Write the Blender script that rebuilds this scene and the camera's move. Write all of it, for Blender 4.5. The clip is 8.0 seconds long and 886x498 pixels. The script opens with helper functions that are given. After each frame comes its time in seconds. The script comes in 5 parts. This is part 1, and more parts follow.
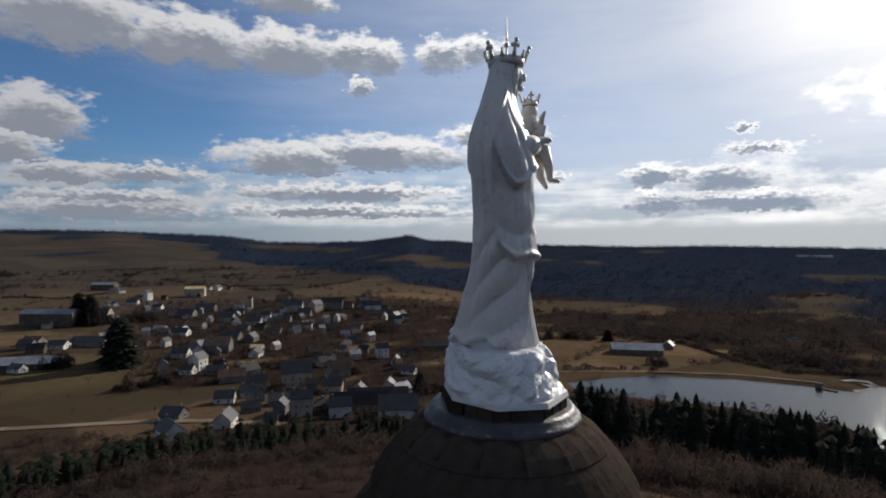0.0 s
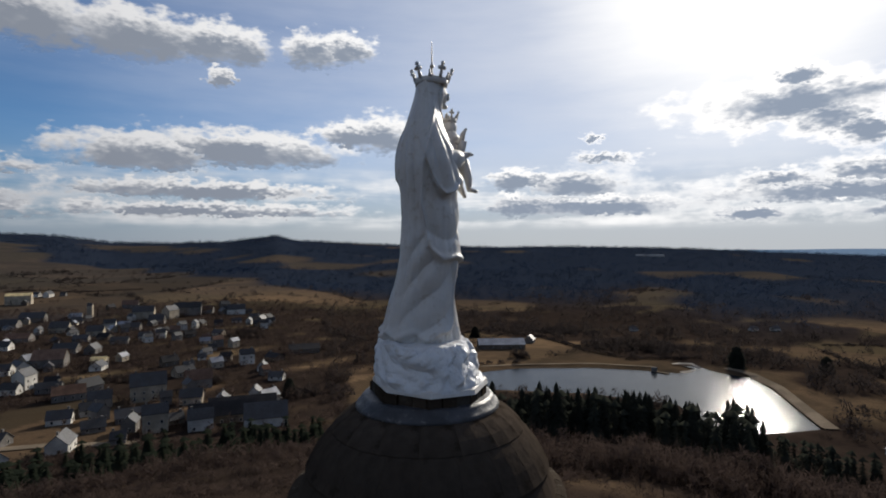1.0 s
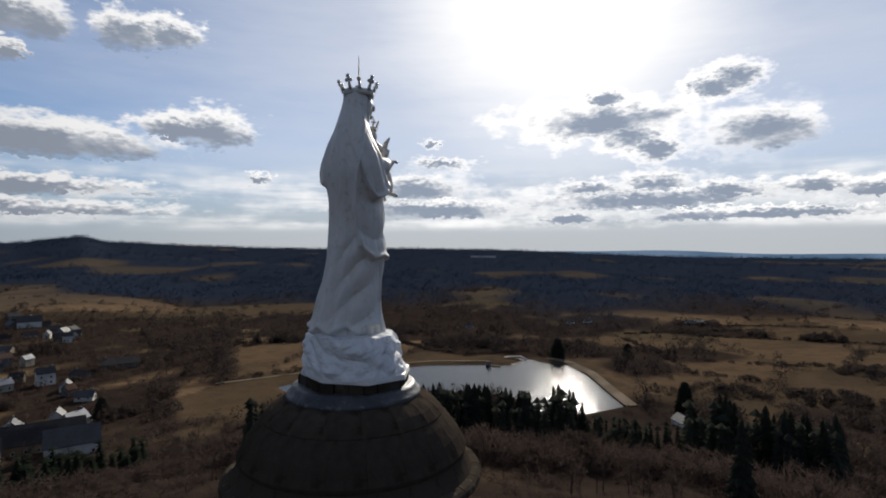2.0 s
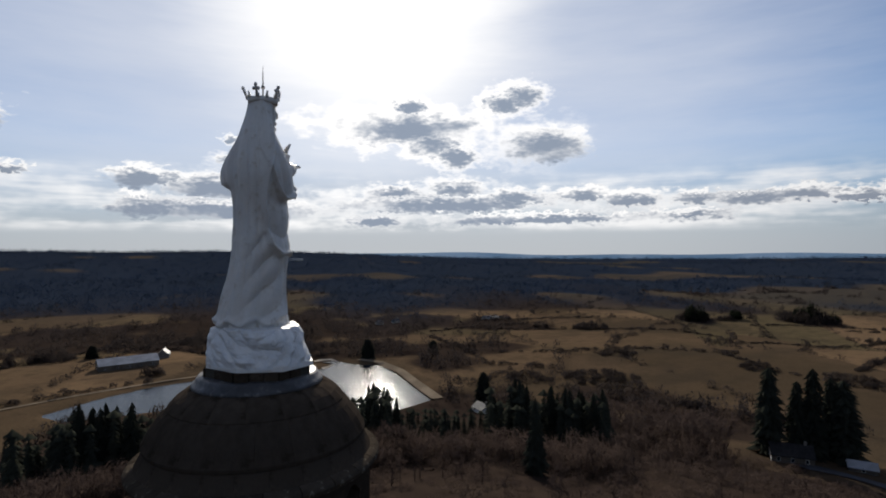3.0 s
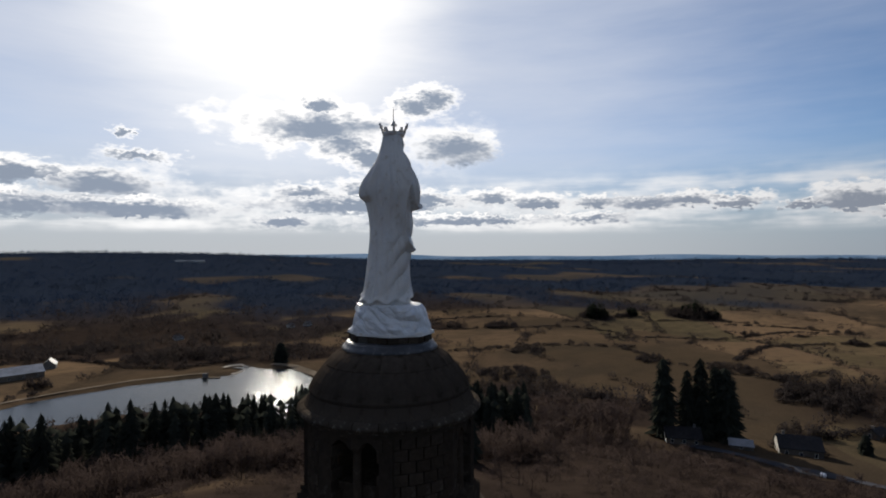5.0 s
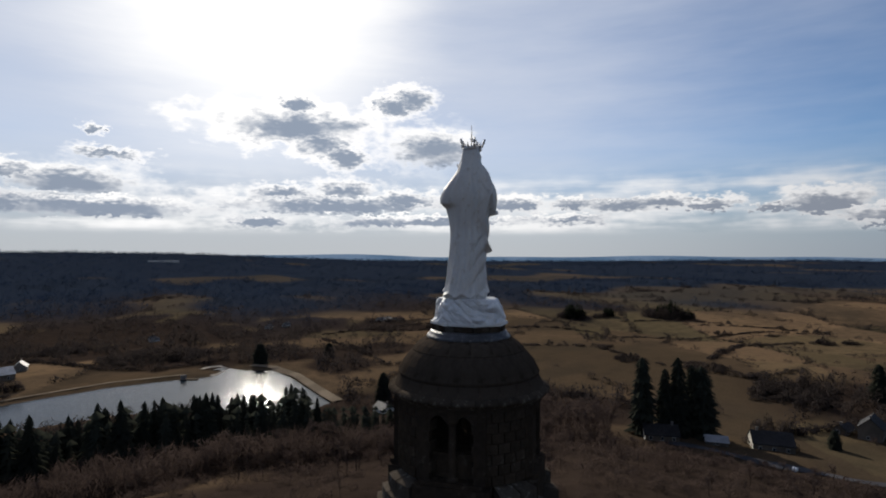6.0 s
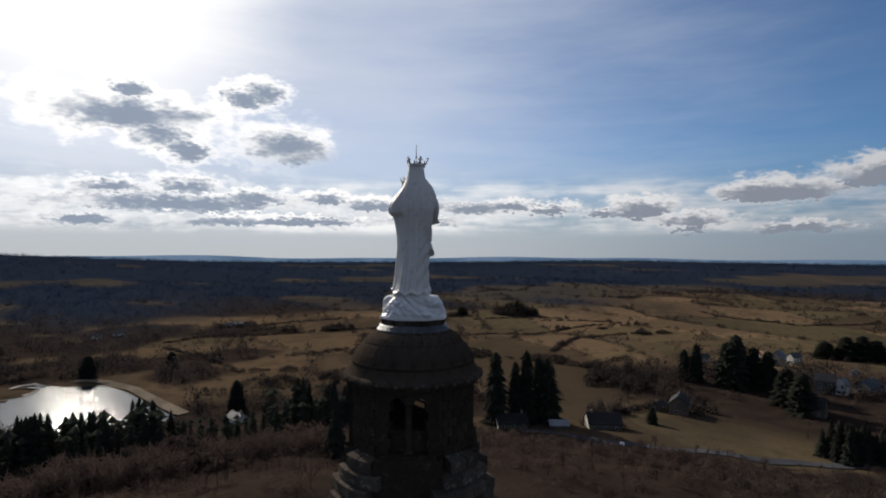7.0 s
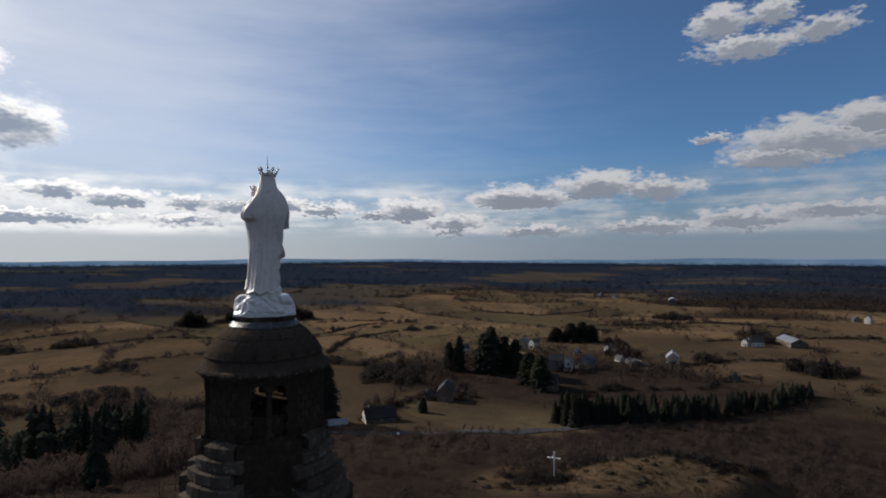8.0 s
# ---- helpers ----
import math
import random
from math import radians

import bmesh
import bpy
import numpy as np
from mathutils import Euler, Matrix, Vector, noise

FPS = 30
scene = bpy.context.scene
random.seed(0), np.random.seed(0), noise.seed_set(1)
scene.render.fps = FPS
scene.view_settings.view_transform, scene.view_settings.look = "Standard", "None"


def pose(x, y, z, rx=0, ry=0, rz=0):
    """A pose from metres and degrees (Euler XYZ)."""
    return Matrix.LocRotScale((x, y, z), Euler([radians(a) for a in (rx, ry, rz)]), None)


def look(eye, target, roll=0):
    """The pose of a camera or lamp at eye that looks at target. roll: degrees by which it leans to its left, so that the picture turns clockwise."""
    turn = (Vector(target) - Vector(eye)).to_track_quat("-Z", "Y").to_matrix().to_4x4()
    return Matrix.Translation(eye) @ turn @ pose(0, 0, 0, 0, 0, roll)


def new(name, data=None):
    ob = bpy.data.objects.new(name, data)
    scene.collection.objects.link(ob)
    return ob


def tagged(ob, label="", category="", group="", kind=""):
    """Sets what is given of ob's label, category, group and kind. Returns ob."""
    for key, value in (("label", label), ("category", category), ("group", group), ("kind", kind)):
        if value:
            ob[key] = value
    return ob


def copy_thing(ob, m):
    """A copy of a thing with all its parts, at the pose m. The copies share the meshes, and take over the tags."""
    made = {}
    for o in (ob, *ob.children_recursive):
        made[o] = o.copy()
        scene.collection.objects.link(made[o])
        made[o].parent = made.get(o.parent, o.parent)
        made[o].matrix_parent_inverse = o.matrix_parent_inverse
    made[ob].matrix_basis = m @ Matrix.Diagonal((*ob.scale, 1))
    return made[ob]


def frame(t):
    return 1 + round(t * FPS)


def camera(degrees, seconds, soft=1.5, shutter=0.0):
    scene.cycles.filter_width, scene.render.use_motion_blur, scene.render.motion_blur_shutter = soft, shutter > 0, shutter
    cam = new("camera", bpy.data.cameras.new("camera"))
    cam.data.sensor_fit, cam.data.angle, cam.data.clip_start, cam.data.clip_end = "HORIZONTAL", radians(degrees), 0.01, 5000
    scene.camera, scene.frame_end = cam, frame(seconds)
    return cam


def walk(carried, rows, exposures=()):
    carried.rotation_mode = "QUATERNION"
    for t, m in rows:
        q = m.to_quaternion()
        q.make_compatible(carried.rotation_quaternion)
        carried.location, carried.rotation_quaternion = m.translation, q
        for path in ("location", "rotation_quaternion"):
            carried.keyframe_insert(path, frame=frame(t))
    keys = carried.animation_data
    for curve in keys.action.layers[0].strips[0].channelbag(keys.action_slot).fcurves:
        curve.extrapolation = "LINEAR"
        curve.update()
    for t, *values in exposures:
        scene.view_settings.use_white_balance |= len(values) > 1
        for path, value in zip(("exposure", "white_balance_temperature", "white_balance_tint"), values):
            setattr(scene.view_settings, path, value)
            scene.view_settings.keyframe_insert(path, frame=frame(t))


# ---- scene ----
cam = camera(77.75, 8.0, 1.9)
PATH = [
    (0, pose(-0.669, -6.539, 1.178, 89.76, 0.12, 0.22)),
    (0.5, pose(-0.974, -6.793, 1.197, 89.78, 0.15, -6.44)),
    (1, pose(-1.436, -7.009, 1.219, 89.77, 0.17, -13.23)),
    (1.5, pose(-2.023, -7.168, 1.207, 89.83, 0.16, -20.77)),
    (3, pose(-4.419, -7.383, 1.121, 90.09, 0.29, -49.49)),
    (3.5, pose(-5.391, -7.308, 1.083, 90.16, 0.33, -56.78)),
    (4, pose(-6.444, -7.159, 1.076, 90.22, 0.26, -57.65)),
    (4.5, pose(-7.532, -6.875, 1.061, 90.20, 0.22, -58.33)),
    (6, pose(-10.940, -5.420, 1.050, 90.28, 0.02, -60.99)),
    (6.5, pose(-12.135, -4.815, 1.077, 90.37, -0.06, -67.15)),
    (7, pose(-13.340, -4.130, 1.115, 90.40, -0.10, -75.87)),
    (7.5, pose(-14.545, -3.347, 1.125, 90.45, -0.08, -86.88)),
    (8, pose(-15.780, -2.443, 1.125, 90.56, 0.09, -99.14)),
]
walk(cam, PATH, [(0, 0.0), (8, 0.0)])

# ---- sky and sun ----
SUN_AZ, SUN_EL = -42.3, 25.0
world = bpy.data.worlds.new("sky")
scene.world = world
world.use_nodes = True


class Graph:
    """Short hand for wiring shader nodes."""

    def __init__(self, tree):
        self.tree = tree

    def add(self, kind, **settings):
        n = self.tree.nodes.new("ShaderNode" + kind)
        for key, value in settings.items():
            setattr(n, key, value)
        return n

    def put(self, socket, value):
        if isinstance(value, bpy.types.NodeSocket):
            self.tree.links.new(value, socket)
        else:
            socket.default_value = value

    def math(self, op, a, b=0.0, c=0.0):
        n = self.add("Math", operation=op)
        for i, v in enumerate((a, b, c)):
            self.put(n.inputs[i], v)
        return n.outputs[0]

    def vec(self, op, a, b=(0, 0, 0), c=(0, 0, 0), scalar=False):
        n = self.add("VectorMath", operation=op)
        self.put(n.inputs[0], a)
        self.put(n.inputs[1], b)
        if op == "MULTIPLY_ADD":
            self.put(n.inputs[2], c)
        return n.outputs["Value" if scalar else "Vector"]

    def ramp(self, v, lo, hi, a=0.0, b=1.0):
        n = self.add("MapRange", interpolation_type="SMOOTHSTEP")
        for i, s in enumerate((v, lo, hi, a, b)):
            self.put(n.inputs[i], s)
        return n.outputs[0]

    def noise(self, at, scale, detail=4.0, rough=0.55):
        n = self.add("TexNoise")
        self.put(n.inputs["Vector"], at)
        for key, v in (("Scale", scale), ("Detail", detail), ("Roughness", rough)):
            self.put(n.inputs[key], v)
        return n.outputs["Fac"]

    def mix(self, f, a, b, blend="MIX"):
        n = self.add("Mix", data_type="RGBA", blend_type=blend)
        self.put(n.inputs[0], f)
        self.put(n.inputs[6], a if isinstance(a, bpy.types.NodeSocket) else (*a, 1))
        self.put(n.inputs[7], b if isinstance(b, bpy.types.NodeSocket) else (*b, 1))
        return n.outputs[2]


# clouds: bearing, height, half width, half height, in degrees
CLOUDS_WEST = [(34.5, 19.5, 7.2, 2.59), (24.7, 19.0, 6.8, 2.08), (16.2, 19.0, 5.7, 1.97), (8.8, 19.0, 4.4, 1.61), (16.1, 23.5, 4.1, 1.07), (-0.2, 19.2, 2.9, 1.44), (-3.0, 19.6, 2.8, 1.3), (8.7, 16.1, 1.0, 0.89), (37.0, 11.1, 3.6, 2.04), (38.4, 8.3, 2.8, 1.52), (35.3, 6.4, 4.7, 1.0), (28.7, 6.8, 4.8, 0.71), (15.2, 8.8, 6.4, 1.67), (6.6, 9.6, 8.9, 1.59), (31.0, 4.5, 7.2, 0.68), (10.1, 5.5, 12.1, 0.86), (31.2, 3.5, 9.5, 0.8), (10.6, 3.6, 12.6, 0.75)]
CLOUDS_MIDDLE = [(-3.7, 11.4, 3.0, 1.14), (-6.9, 11.6, 3.5, 1.62), (-11.2, 6.9, 1.1, 0.63), (-21.7, 6.8, 2.9, 0.81), (-26.5, 6.2, 4.7, 1.1), (-28.2, 4.1, 8.6, 0.93)]
CLOUDS_SUN = [(-46.0, 12.5, 5.2, 1.16), (-48.2, 11.0, 2.1, 0.9), (-50.8, 9.6, 1.5, 0.77), (-46.2, 14.7, 1.2, 0.6), (-56.1, 14.9, 1.5, 0.74), (-57.6, 15.5, 1.6, 0.79), (-60.0, 10.7, 3.2, 1.28)]
CLOUDS_BAND = [(-49.8, 4.8, 10.6, 0.81), (-51.0, 6.3, 2.6, 0.87), (-44.7, 6.0, 2.5, 0.57), (-57.5, 5.4, 3.2, 0.88), (-63.8, 5.5, 2.5, 0.96), (-68.3, 5.0, 3.5, 0.95), (-74.4, 4.8, 2.8, 0.67), (-79.2, 4.6, 3.3, 0.65), (-82.7, 4.9, 3.1, 0.97), (-86.8, 4.5, 2.9, 0.66), (-91.8, 4.1, 1.8, 0.46), (-95.5, 4.3, 2.8, 1.23)]
CLOUDS_LOW = [(-20.7, 6.9, 2.9, 0.89), (-26.7, 6.3, 4.2, 1.18), (-21.5, 4.3, 3.7, 1.0), (-27.8, 4.0, 3.9, 0.87), (-29.6, 8.8, 2.1, 0.38), (-28.6, 10.8, 0.6, 0.33), (-42.4, 3.0, 2.5, 0.51), (-60.4, 3.2, 11.9, 0.64), (-73.7, 3.3, 4.3, 0.65)]
CLOUDS_EAST = [(-107.0, 5.7, 4.8, 1.27), (-115.0, 6.8, 3.8, 1.26), (-120.5, 6.3, 3.2, 0.92), (-95.8, 4.5, 3.4, 1.26), (-100.4, 3.2, 3.9, 1.03), (-108.9, 2.5, 3.5, 0.49), (-125.9, 20.6, 2.2, 1.28), (-130.4, 20.8, 1.7, 0.89), (-134.1, 18.9, 2.0, 0.89), (-128.2, 18.3, 3.7, 0.86), (-133.2, 9.7, 5.2, 1.71), (-137.3, 11.0, 3.5, 1.34), (-131.3, 8.6, 4.4, 0.93), (-125.3, 10.7, 1.4, 0.38), (-120.0, 2.7, 4.9, 0.63), (-128.5, 3.2, 4.0, 0.92), (-135.1, 3.8, 4.2, 0.78)]

g = Graph(world.node_tree)
heading = g.add("TexCoord").outputs["Generated"]
split = g.add("SeparateXYZ")
g.put(split.inputs[0], heading)
bearing = g.math("MULTIPLY", g.math("ARCTAN2", g.math("MULTIPLY", split.outputs[0], -1.0), split.outputs[1]), 57.2958)
height = g.math("MULTIPLY", g.math("ARCSINE", split.outputs[2]), 57.2958)
join = g.add("CombineXYZ")
g.put(join.inputs[0], bearing)
g.put(join.inputs[1], height)
angles = join.outputs[0]
warp = g.add("TexNoise")
g.put(warp.inputs["Vector"], g.vec("MULTIPLY", angles, (0.30, 0.62, 0)))
warp.inputs["Detail"].default_value = 2.0
bent = g.vec("MULTIPLY_ADD", g.vec("SUBTRACT", warp.outputs["Color"], (0.5, 0.5, 0.5)), (3.2, 1.5, 0), angles)
billow = g.noise(g.vec("MULTIPLY", angles, (0.42, 0.80, 0)), 1.0, 2.0, 0.5)
crisp = g.noise(g.vec("MULTIPLY", angles, (1.25, 1.9, 0)), 1.0, 3.0, 0.55)
swell = g.noise(g.vec("MULTIPLY", angles, (0.16, 0.45, 0)), 1.0, 3.0, 0.5)
a, e = radians(SUN_AZ), radians(SUN_EL)
SUN_WAY = Vector((-math.sin(a) * math.cos(e), math.cos(a) * math.cos(e), math.sin(e)))
apart = g.math("MULTIPLY", g.math("ARCCOSINE", g.vec("DOT_PRODUCT", heading, SUN_WAY[:], scalar=True)), 57.2958)
near_cloud, up_in_cloud = 9.0, (0.0, 0.0, 0.0)
CLOUDS_SUN = [(x, y, 1.25 * w, 1.25 * h) for x, y, w, h in CLOUDS_SUN]
for bx, by, hw, hh in CLOUDS_WEST + CLOUDS_MIDDLE + CLOUDS_SUN + CLOUDS_BAND + CLOUDS_LOW + CLOUDS_EAST:
    off = g.vec("MULTIPLY_ADD", bent, (1 / hw, 1 / hh, 0), (-bx / hw, -by / hh, 0))
    gap = g.vec("LENGTH", off, scalar=True)
    closer = g.math("LESS_THAN", gap, near_cloud)
    near_cloud = g.math("MINIMUM", near_cloud, gap)
    pick = g.add("Mix", data_type="VECTOR")
    g.put(pick.inputs[0], closer)
    g.put(pick.inputs[4], up_in_cloud)
    g.put(pick.inputs[5], off)
    up_in_cloud = pick.outputs[1]
lift = g.add("SeparateXYZ")
g.put(lift.inputs[0], up_in_cloud)
up_side = lift.outputs[1]
# towers on top, a flatter base
puff = g.math("ADD", g.math("MULTIPLY", g.math("SUBTRACT", billow, 0.5), 1.9), g.math("MULTIPLY", g.math("SUBTRACT", crisp, 0.5), 0.3))
mass = g.math("SUBTRACT", 1.32, near_cloud)
body = g.math("ADD", mass, g.math("MULTIPLY", puff, g.ramp(up_side, -1.1, 0.3, 0.55, 1.0)))
# thin low sheets over the whole horizon, and broken cumulus over the rest of the sky, out of sight
deck = g.noise(g.vec("MULTIPLY_ADD", angles, (0.07, 0.62, 0), (0, 0, 3.7)), 1.0, 4.0, 0.52)
aside = g.math("MAXIMUM", g.ramp(bearing, 52.0, 70.0), g.ramp(bearing, -146.0, -160.0))
low = g.math("MULTIPLY", g.ramp(height, 1.4, 2.8), g.math("MAXIMUM", g.ramp(height, 9.0, 5.5), aside))
deck_body = g.math("MULTIPLY", g.math("SUBTRACT", g.math("ADD", deck, g.math("MULTIPLY", g.math("SUBTRACT", billow, 0.5), 0.3)), 0.40), g.math("MULTIPLY", low, 3.2))
from_list = g.math("GREATER_THAN", body, deck_body)
cover = g.math("MAXIMUM", g.ramp(body, -0.15, 0.55), g.ramp(deck_body, -0.15, 0.9, 0.0, 0.85))
body = g.math("MAXIMUM", body, deck_body)
# lit from above away from the sun, and all round the edge towards it
toward = g.ramp(apart, 34.0, 16.0)
tip = g.math("MULTIPLY", g.math("MULTIPLY", up_side, from_list), g.math("MULTIPLY_ADD", toward, 0.75, -0.95))
depth = g.math("ADD", g.math("MULTIPLY", mass, 1.0), g.math("MULTIPLY", g.math("SUBTRACT", billow, 0.5), 1.3))
core = g.ramp(g.math("ADD", g.math("ADD", depth, tip), g.math("ADD", g.math("MULTIPLY", g.math("SUBTRACT", swell, 0.5), 0.9), g.math("MULTIPLY", toward, 0.2))), 0.05, 1.2)
sky = g.add("TexSky", sky_type="NISHITA", sun_disc=False)
sky.sun_elevation, sky.sun_rotation = radians(SUN_EL), radians(-SUN_AZ)
sky.dust_density, sky.air_density, sky.altitude = 0.3, 1.0, 1200
# thin high veil round the sun, streaked
streak = g.noise(g.vec("MULTIPLY_ADD", angles, (0.03, 0.16, 0), (5, 0, 1)), 1.0, 5.0, 0.6)
veil = g.ramp(g.math("ADD", apart, g.math("MULTIPLY", g.math("SUBTRACT", streak, 0.5), 38.0)), 71.0, 6.0)
glow = g.ramp(g.math("ADD", apart, g.math("MULTIPLY", g.math("SUBTRACT", streak, 0.5), 9.0)), 21.0, 3.0)
clear = g.vec("MULTIPLY", sky.outputs[0], (0.031, 0.0555, 0.080))
milky = g.mix(g.math("MULTIPLY", veil, 0.86), clear, (0.675, 0.71, 0.80))
milky = g.mix(g.ramp(height, 11.0, 0.0, 0.0, 0.9), milky, g.mix(g.ramp(apart, 80.0, 30.0), (0.185, 0.225, 0.295), (0.46, 0.48, 0.515)))
milky = g.mix(glow, milky, (1.25, 1.22, 1.18))
# bright fringe round the clouds before the sun
milky = g.mix(g.math("MULTIPLY", g.ramp(g.math("ADD", mass, g.math("MULTIPLY", puff, 1.3)), -0.75, 0.1), g.ramp(apart, 27.0, 14.0)), milky, (1.12, 1.10, 1.09))
lit = g.mix(g.ramp(apart, 90.0, 14.0), (0.45, 0.46, 0.49), (1.10, 1.09, 1.08))
grey = g.mix(g.ramp(apart, 70.0, 10.0), (0.235, 0.26, 0.31), (0.295, 0.35, 0.445))
cloud = g.mix(core, lit, grey)
full = g.mix(cover, milky, cloud)
g.put(world.node_tree.nodes["Background"].inputs[0], full)
world.node_tree.nodes["Background"].inputs[1].default_value = 1.0

sun = new("sun", bpy.data.lights.new("sun", "SUN"))
sun.data.energy, sun.data.angle, sun.data.color = 5.0, radians(0.6), (1.0, 0.93, 0.82)
sun.matrix_world = look(SUN_WAY * 60, (0, 0, 0))


# ---- materials ----
def surface(name, base, rough=0.8, metal=0.0, vary=0.35, grain=6.0, patch=0.7, bump=0.3, tint=None, coords="Object", stain=None, spread=0.0, spec=0.0, thin=0.0):
    """A node material: base colour broken up at two scales, fine relief and uneven gloss."""
    m = bpy.data.materials.new(name)
    m.use_nodes = True
    q = Graph(m.node_tree)
    out = m.node_tree.nodes["Principled BSDF"]
    at = q.add("TexCoord").outputs[coords] if coords == "Object" else q.add("NewGeometry").outputs["Position"]
    fine, wide = q.noise(at, grain, 6.0, 0.6), q.noise(at, patch, 3.0, 0.5)
    other = tint or tuple(min(1, c * 1.5) for c in base)
    col = q.mix(q.ramp(wide, 0.35, 0.68), base, other)
    col = q.mix(q.ramp(fine, 0.3, 0.75, 0.0, vary), col, tuple(c * 0.45 for c in base))
    if stain:
        col = q.mix(q.ramp(q.noise(at, patch * 4.3, 5.0, 0.65), 0.56, 0.68, 0.0, 0.8), col, stain)
    if spread:
        rnd = q.add("ObjectInfo").outputs["Random"]
        col = q.mix(1.0, col, q.mix(rnd, (1 - spread,) * 3, (1 + spread,) * 3), "MULTIPLY")
    q.put(out.inputs["Base Color"], col)
    q.put(out.inputs["Roughness"], q.ramp(fine, 0.2, 0.8, max(0.03, rough - 0.12), min(1, rough + 0.12)))
    out.inputs["Metallic"].default_value = metal
    out.inputs["Specular IOR Level"].default_value = spec
    if bump:
        b = q.add("Bump")
        b.inputs["Strength"].default_value = bump
        b.inputs["Distance"].default_value = 0.3 / grain
        q.put(b.inputs["Height"], fine)
        q.put(out.inputs["Normal"], b.outputs[0])
    if thin:
        # light that passes through fine growth
        through_ = q.add("BsdfTranslucent")
        q.put(through_.inputs[0], col)
        both = q.add("MixShader")
        both.inputs[0].default_value = thin
        q.put(both.inputs[1], out.outputs[0])
        q.put(both.inputs[2], through_.outputs[0])
        q.put(m.node_tree.nodes["Material Output"].inputs[0], both.outputs[0])
    return m


white_paint = surface("white_paint", (0.57, 0.54, 0.505), 0.52, vary=0.12, grain=14, patch=1.6, bump=0.12, tint=(0.62, 0.60, 0.57), stain=(0.45, 0.40, 0.34), spec=0.35)
white_rock = surface("white_rock", (0.60, 0.60, 0.60), 0.36, vary=0.12, grain=9, patch=1.4, bump=0.25, tint=(0.66, 0.66, 0.66), stain=(0.50, 0.47, 0.43), spec=0.5)
gilt_iron = surface("weathered_iron", (0.30, 0.26, 0.22), 0.5, 0.3, grain=20, bump=0.1, spec=0.5)
basalt = surface("dark_stone", (0.040, 0.031, 0.024), 0.85, vary=0.5, grain=9, patch=1.1, bump=0.5, tint=(0.048, 0.036, 0.026), stain=(0.070, 0.057, 0.044), spread=0.16)
slab_stone = surface("slab_stone", (0.047, 0.037, 0.029), 0.8, vary=0.45, grain=8, patch=0.9, bump=0.4, tint=(0.068, 0.053, 0.041), stain=(0.024, 0.018, 0.013), spread=0.08)
mortar = surface("pale_mortar", (0.07, 0.062, 0.052), 0.9, vary=0.5, grain=12, patch=2.0, bump=0.5, tint=(0.045, 0.04, 0.035), stain=(0.02, 0.018, 0.016))
lead = surface("grey_flashing", (0.035, 0.035, 0.038), 0.5, 0.0, vary=0.5, grain=7, patch=2.2, bump=0.5, tint=(0.06, 0.06, 0.066), stain=(0.13, 0.125, 0.12), spec=0.4)
plaster = [surface("plaster_" + n, c, 0.85, vary=0.25, grain=1.2, patch=0.2, bump=0.15, spread=0.12) for n, c in (("white", (0.42, 0.40, 0.36)), ("grey", (0.13, 0.12, 0.11)), ("cream", (0.28, 0.24, 0.185)), ("brown", (0.09, 0.075, 0.06)))]
slate = surface("slate_roof", (0.034, 0.031, 0.030), 0.5, vary=0.5, grain=1.5, patch=0.25, bump=0.3, tint=(0.042, 0.042, 0.045), spread=0.4, spec=0.35)
dark_slate = surface("dark_slate_roof", (0.022, 0.020, 0.021), 0.7, vary=0.5, grain=1.5, patch=0.25, bump=0.3, tint=(0.034, 0.031, 0.031), spread=0.2, spec=0.15)
tile_roof = surface("tile_roof", (0.12, 0.075, 0.055), 0.6, vary=0.5, grain=1.5, patch=0.25, bump=0.3, spread=0.3)
sheet_roof = surface("sheet_roof", (0.20, 0.20, 0.21), 0.35, 0.2, vary=0.3, grain=1.0, patch=0.2, bump=0.15, spread=0.2, spec=0.5)
yellow_roof = surface("yellow_roof", (0.62, 0.47, 0.22), 0.5, vary=0.2, grain=1.0, patch=0.2, bump=0.1, spec=0.5)
pane_glass = surface("window_pane", (0.02, 0.022, 0.025), 0.15, vary=0.2, bump=0.0, spec=0.5)
door_wood = surface("door_wood", (0.10, 0.07, 0.05), 0.6, grain=5)
bark = surface("bark", (0.060, 0.047, 0.038), 0.9, vary=0.5, grain=4, patch=0.3, bump=0.4, tint=(0.085, 0.07, 0.058))
twig = surface("bare_twigs", (0.066, 0.048, 0.042), 0.9, vary=0.3, grain=0.6, patch=0.03, bump=0.0, tint=(0.078, 0.057, 0.049), coords="World", thin=0.4)
needle = surface("spruce_needles", (0.025, 0.027, 0.021), 0.75, thin=0.25, vary=0.4, grain=2.0, patch=0.2, bump=0.0, tint=(0.033, 0.035, 0.026), spread=0.3)
# needles darkened for shade on the village slope; far copses share them
shade_needles = surface("shade_dark_needles", (0.014, 0.018, 0.013), 0.8, thin=0.15, vary=0.4, grain=2.0, patch=0.2, bump=0.0, tint=(0.022, 0.026, 0.017), coords="World")
# blue base colour stands in for distance haze over the woods
far_wood = surface("hazed_woodland", (0.016, 0.029, 0.062), 0.9, vary=0.2, grain=0.12, patch=0.006, bump=0.0, tint=(0.027, 0.037, 0.057), coords="World", thin=0.35)
scrub = surface("hedge_scrub", (0.040, 0.034, 0.034), 0.9, vary=0.3, grain=0.5, patch=0.03, bump=0.0, tint=(0.054, 0.044, 0.040), coords="World", thin=0.4)
dry_grass = surface("dry_grass", (0.10, 0.066, 0.036), 0.9, vary=0.4, grain=3.0, patch=0.3, bump=0.0, tint=(0.075, 0.058, 0.030), coords="World", thin=0.3)
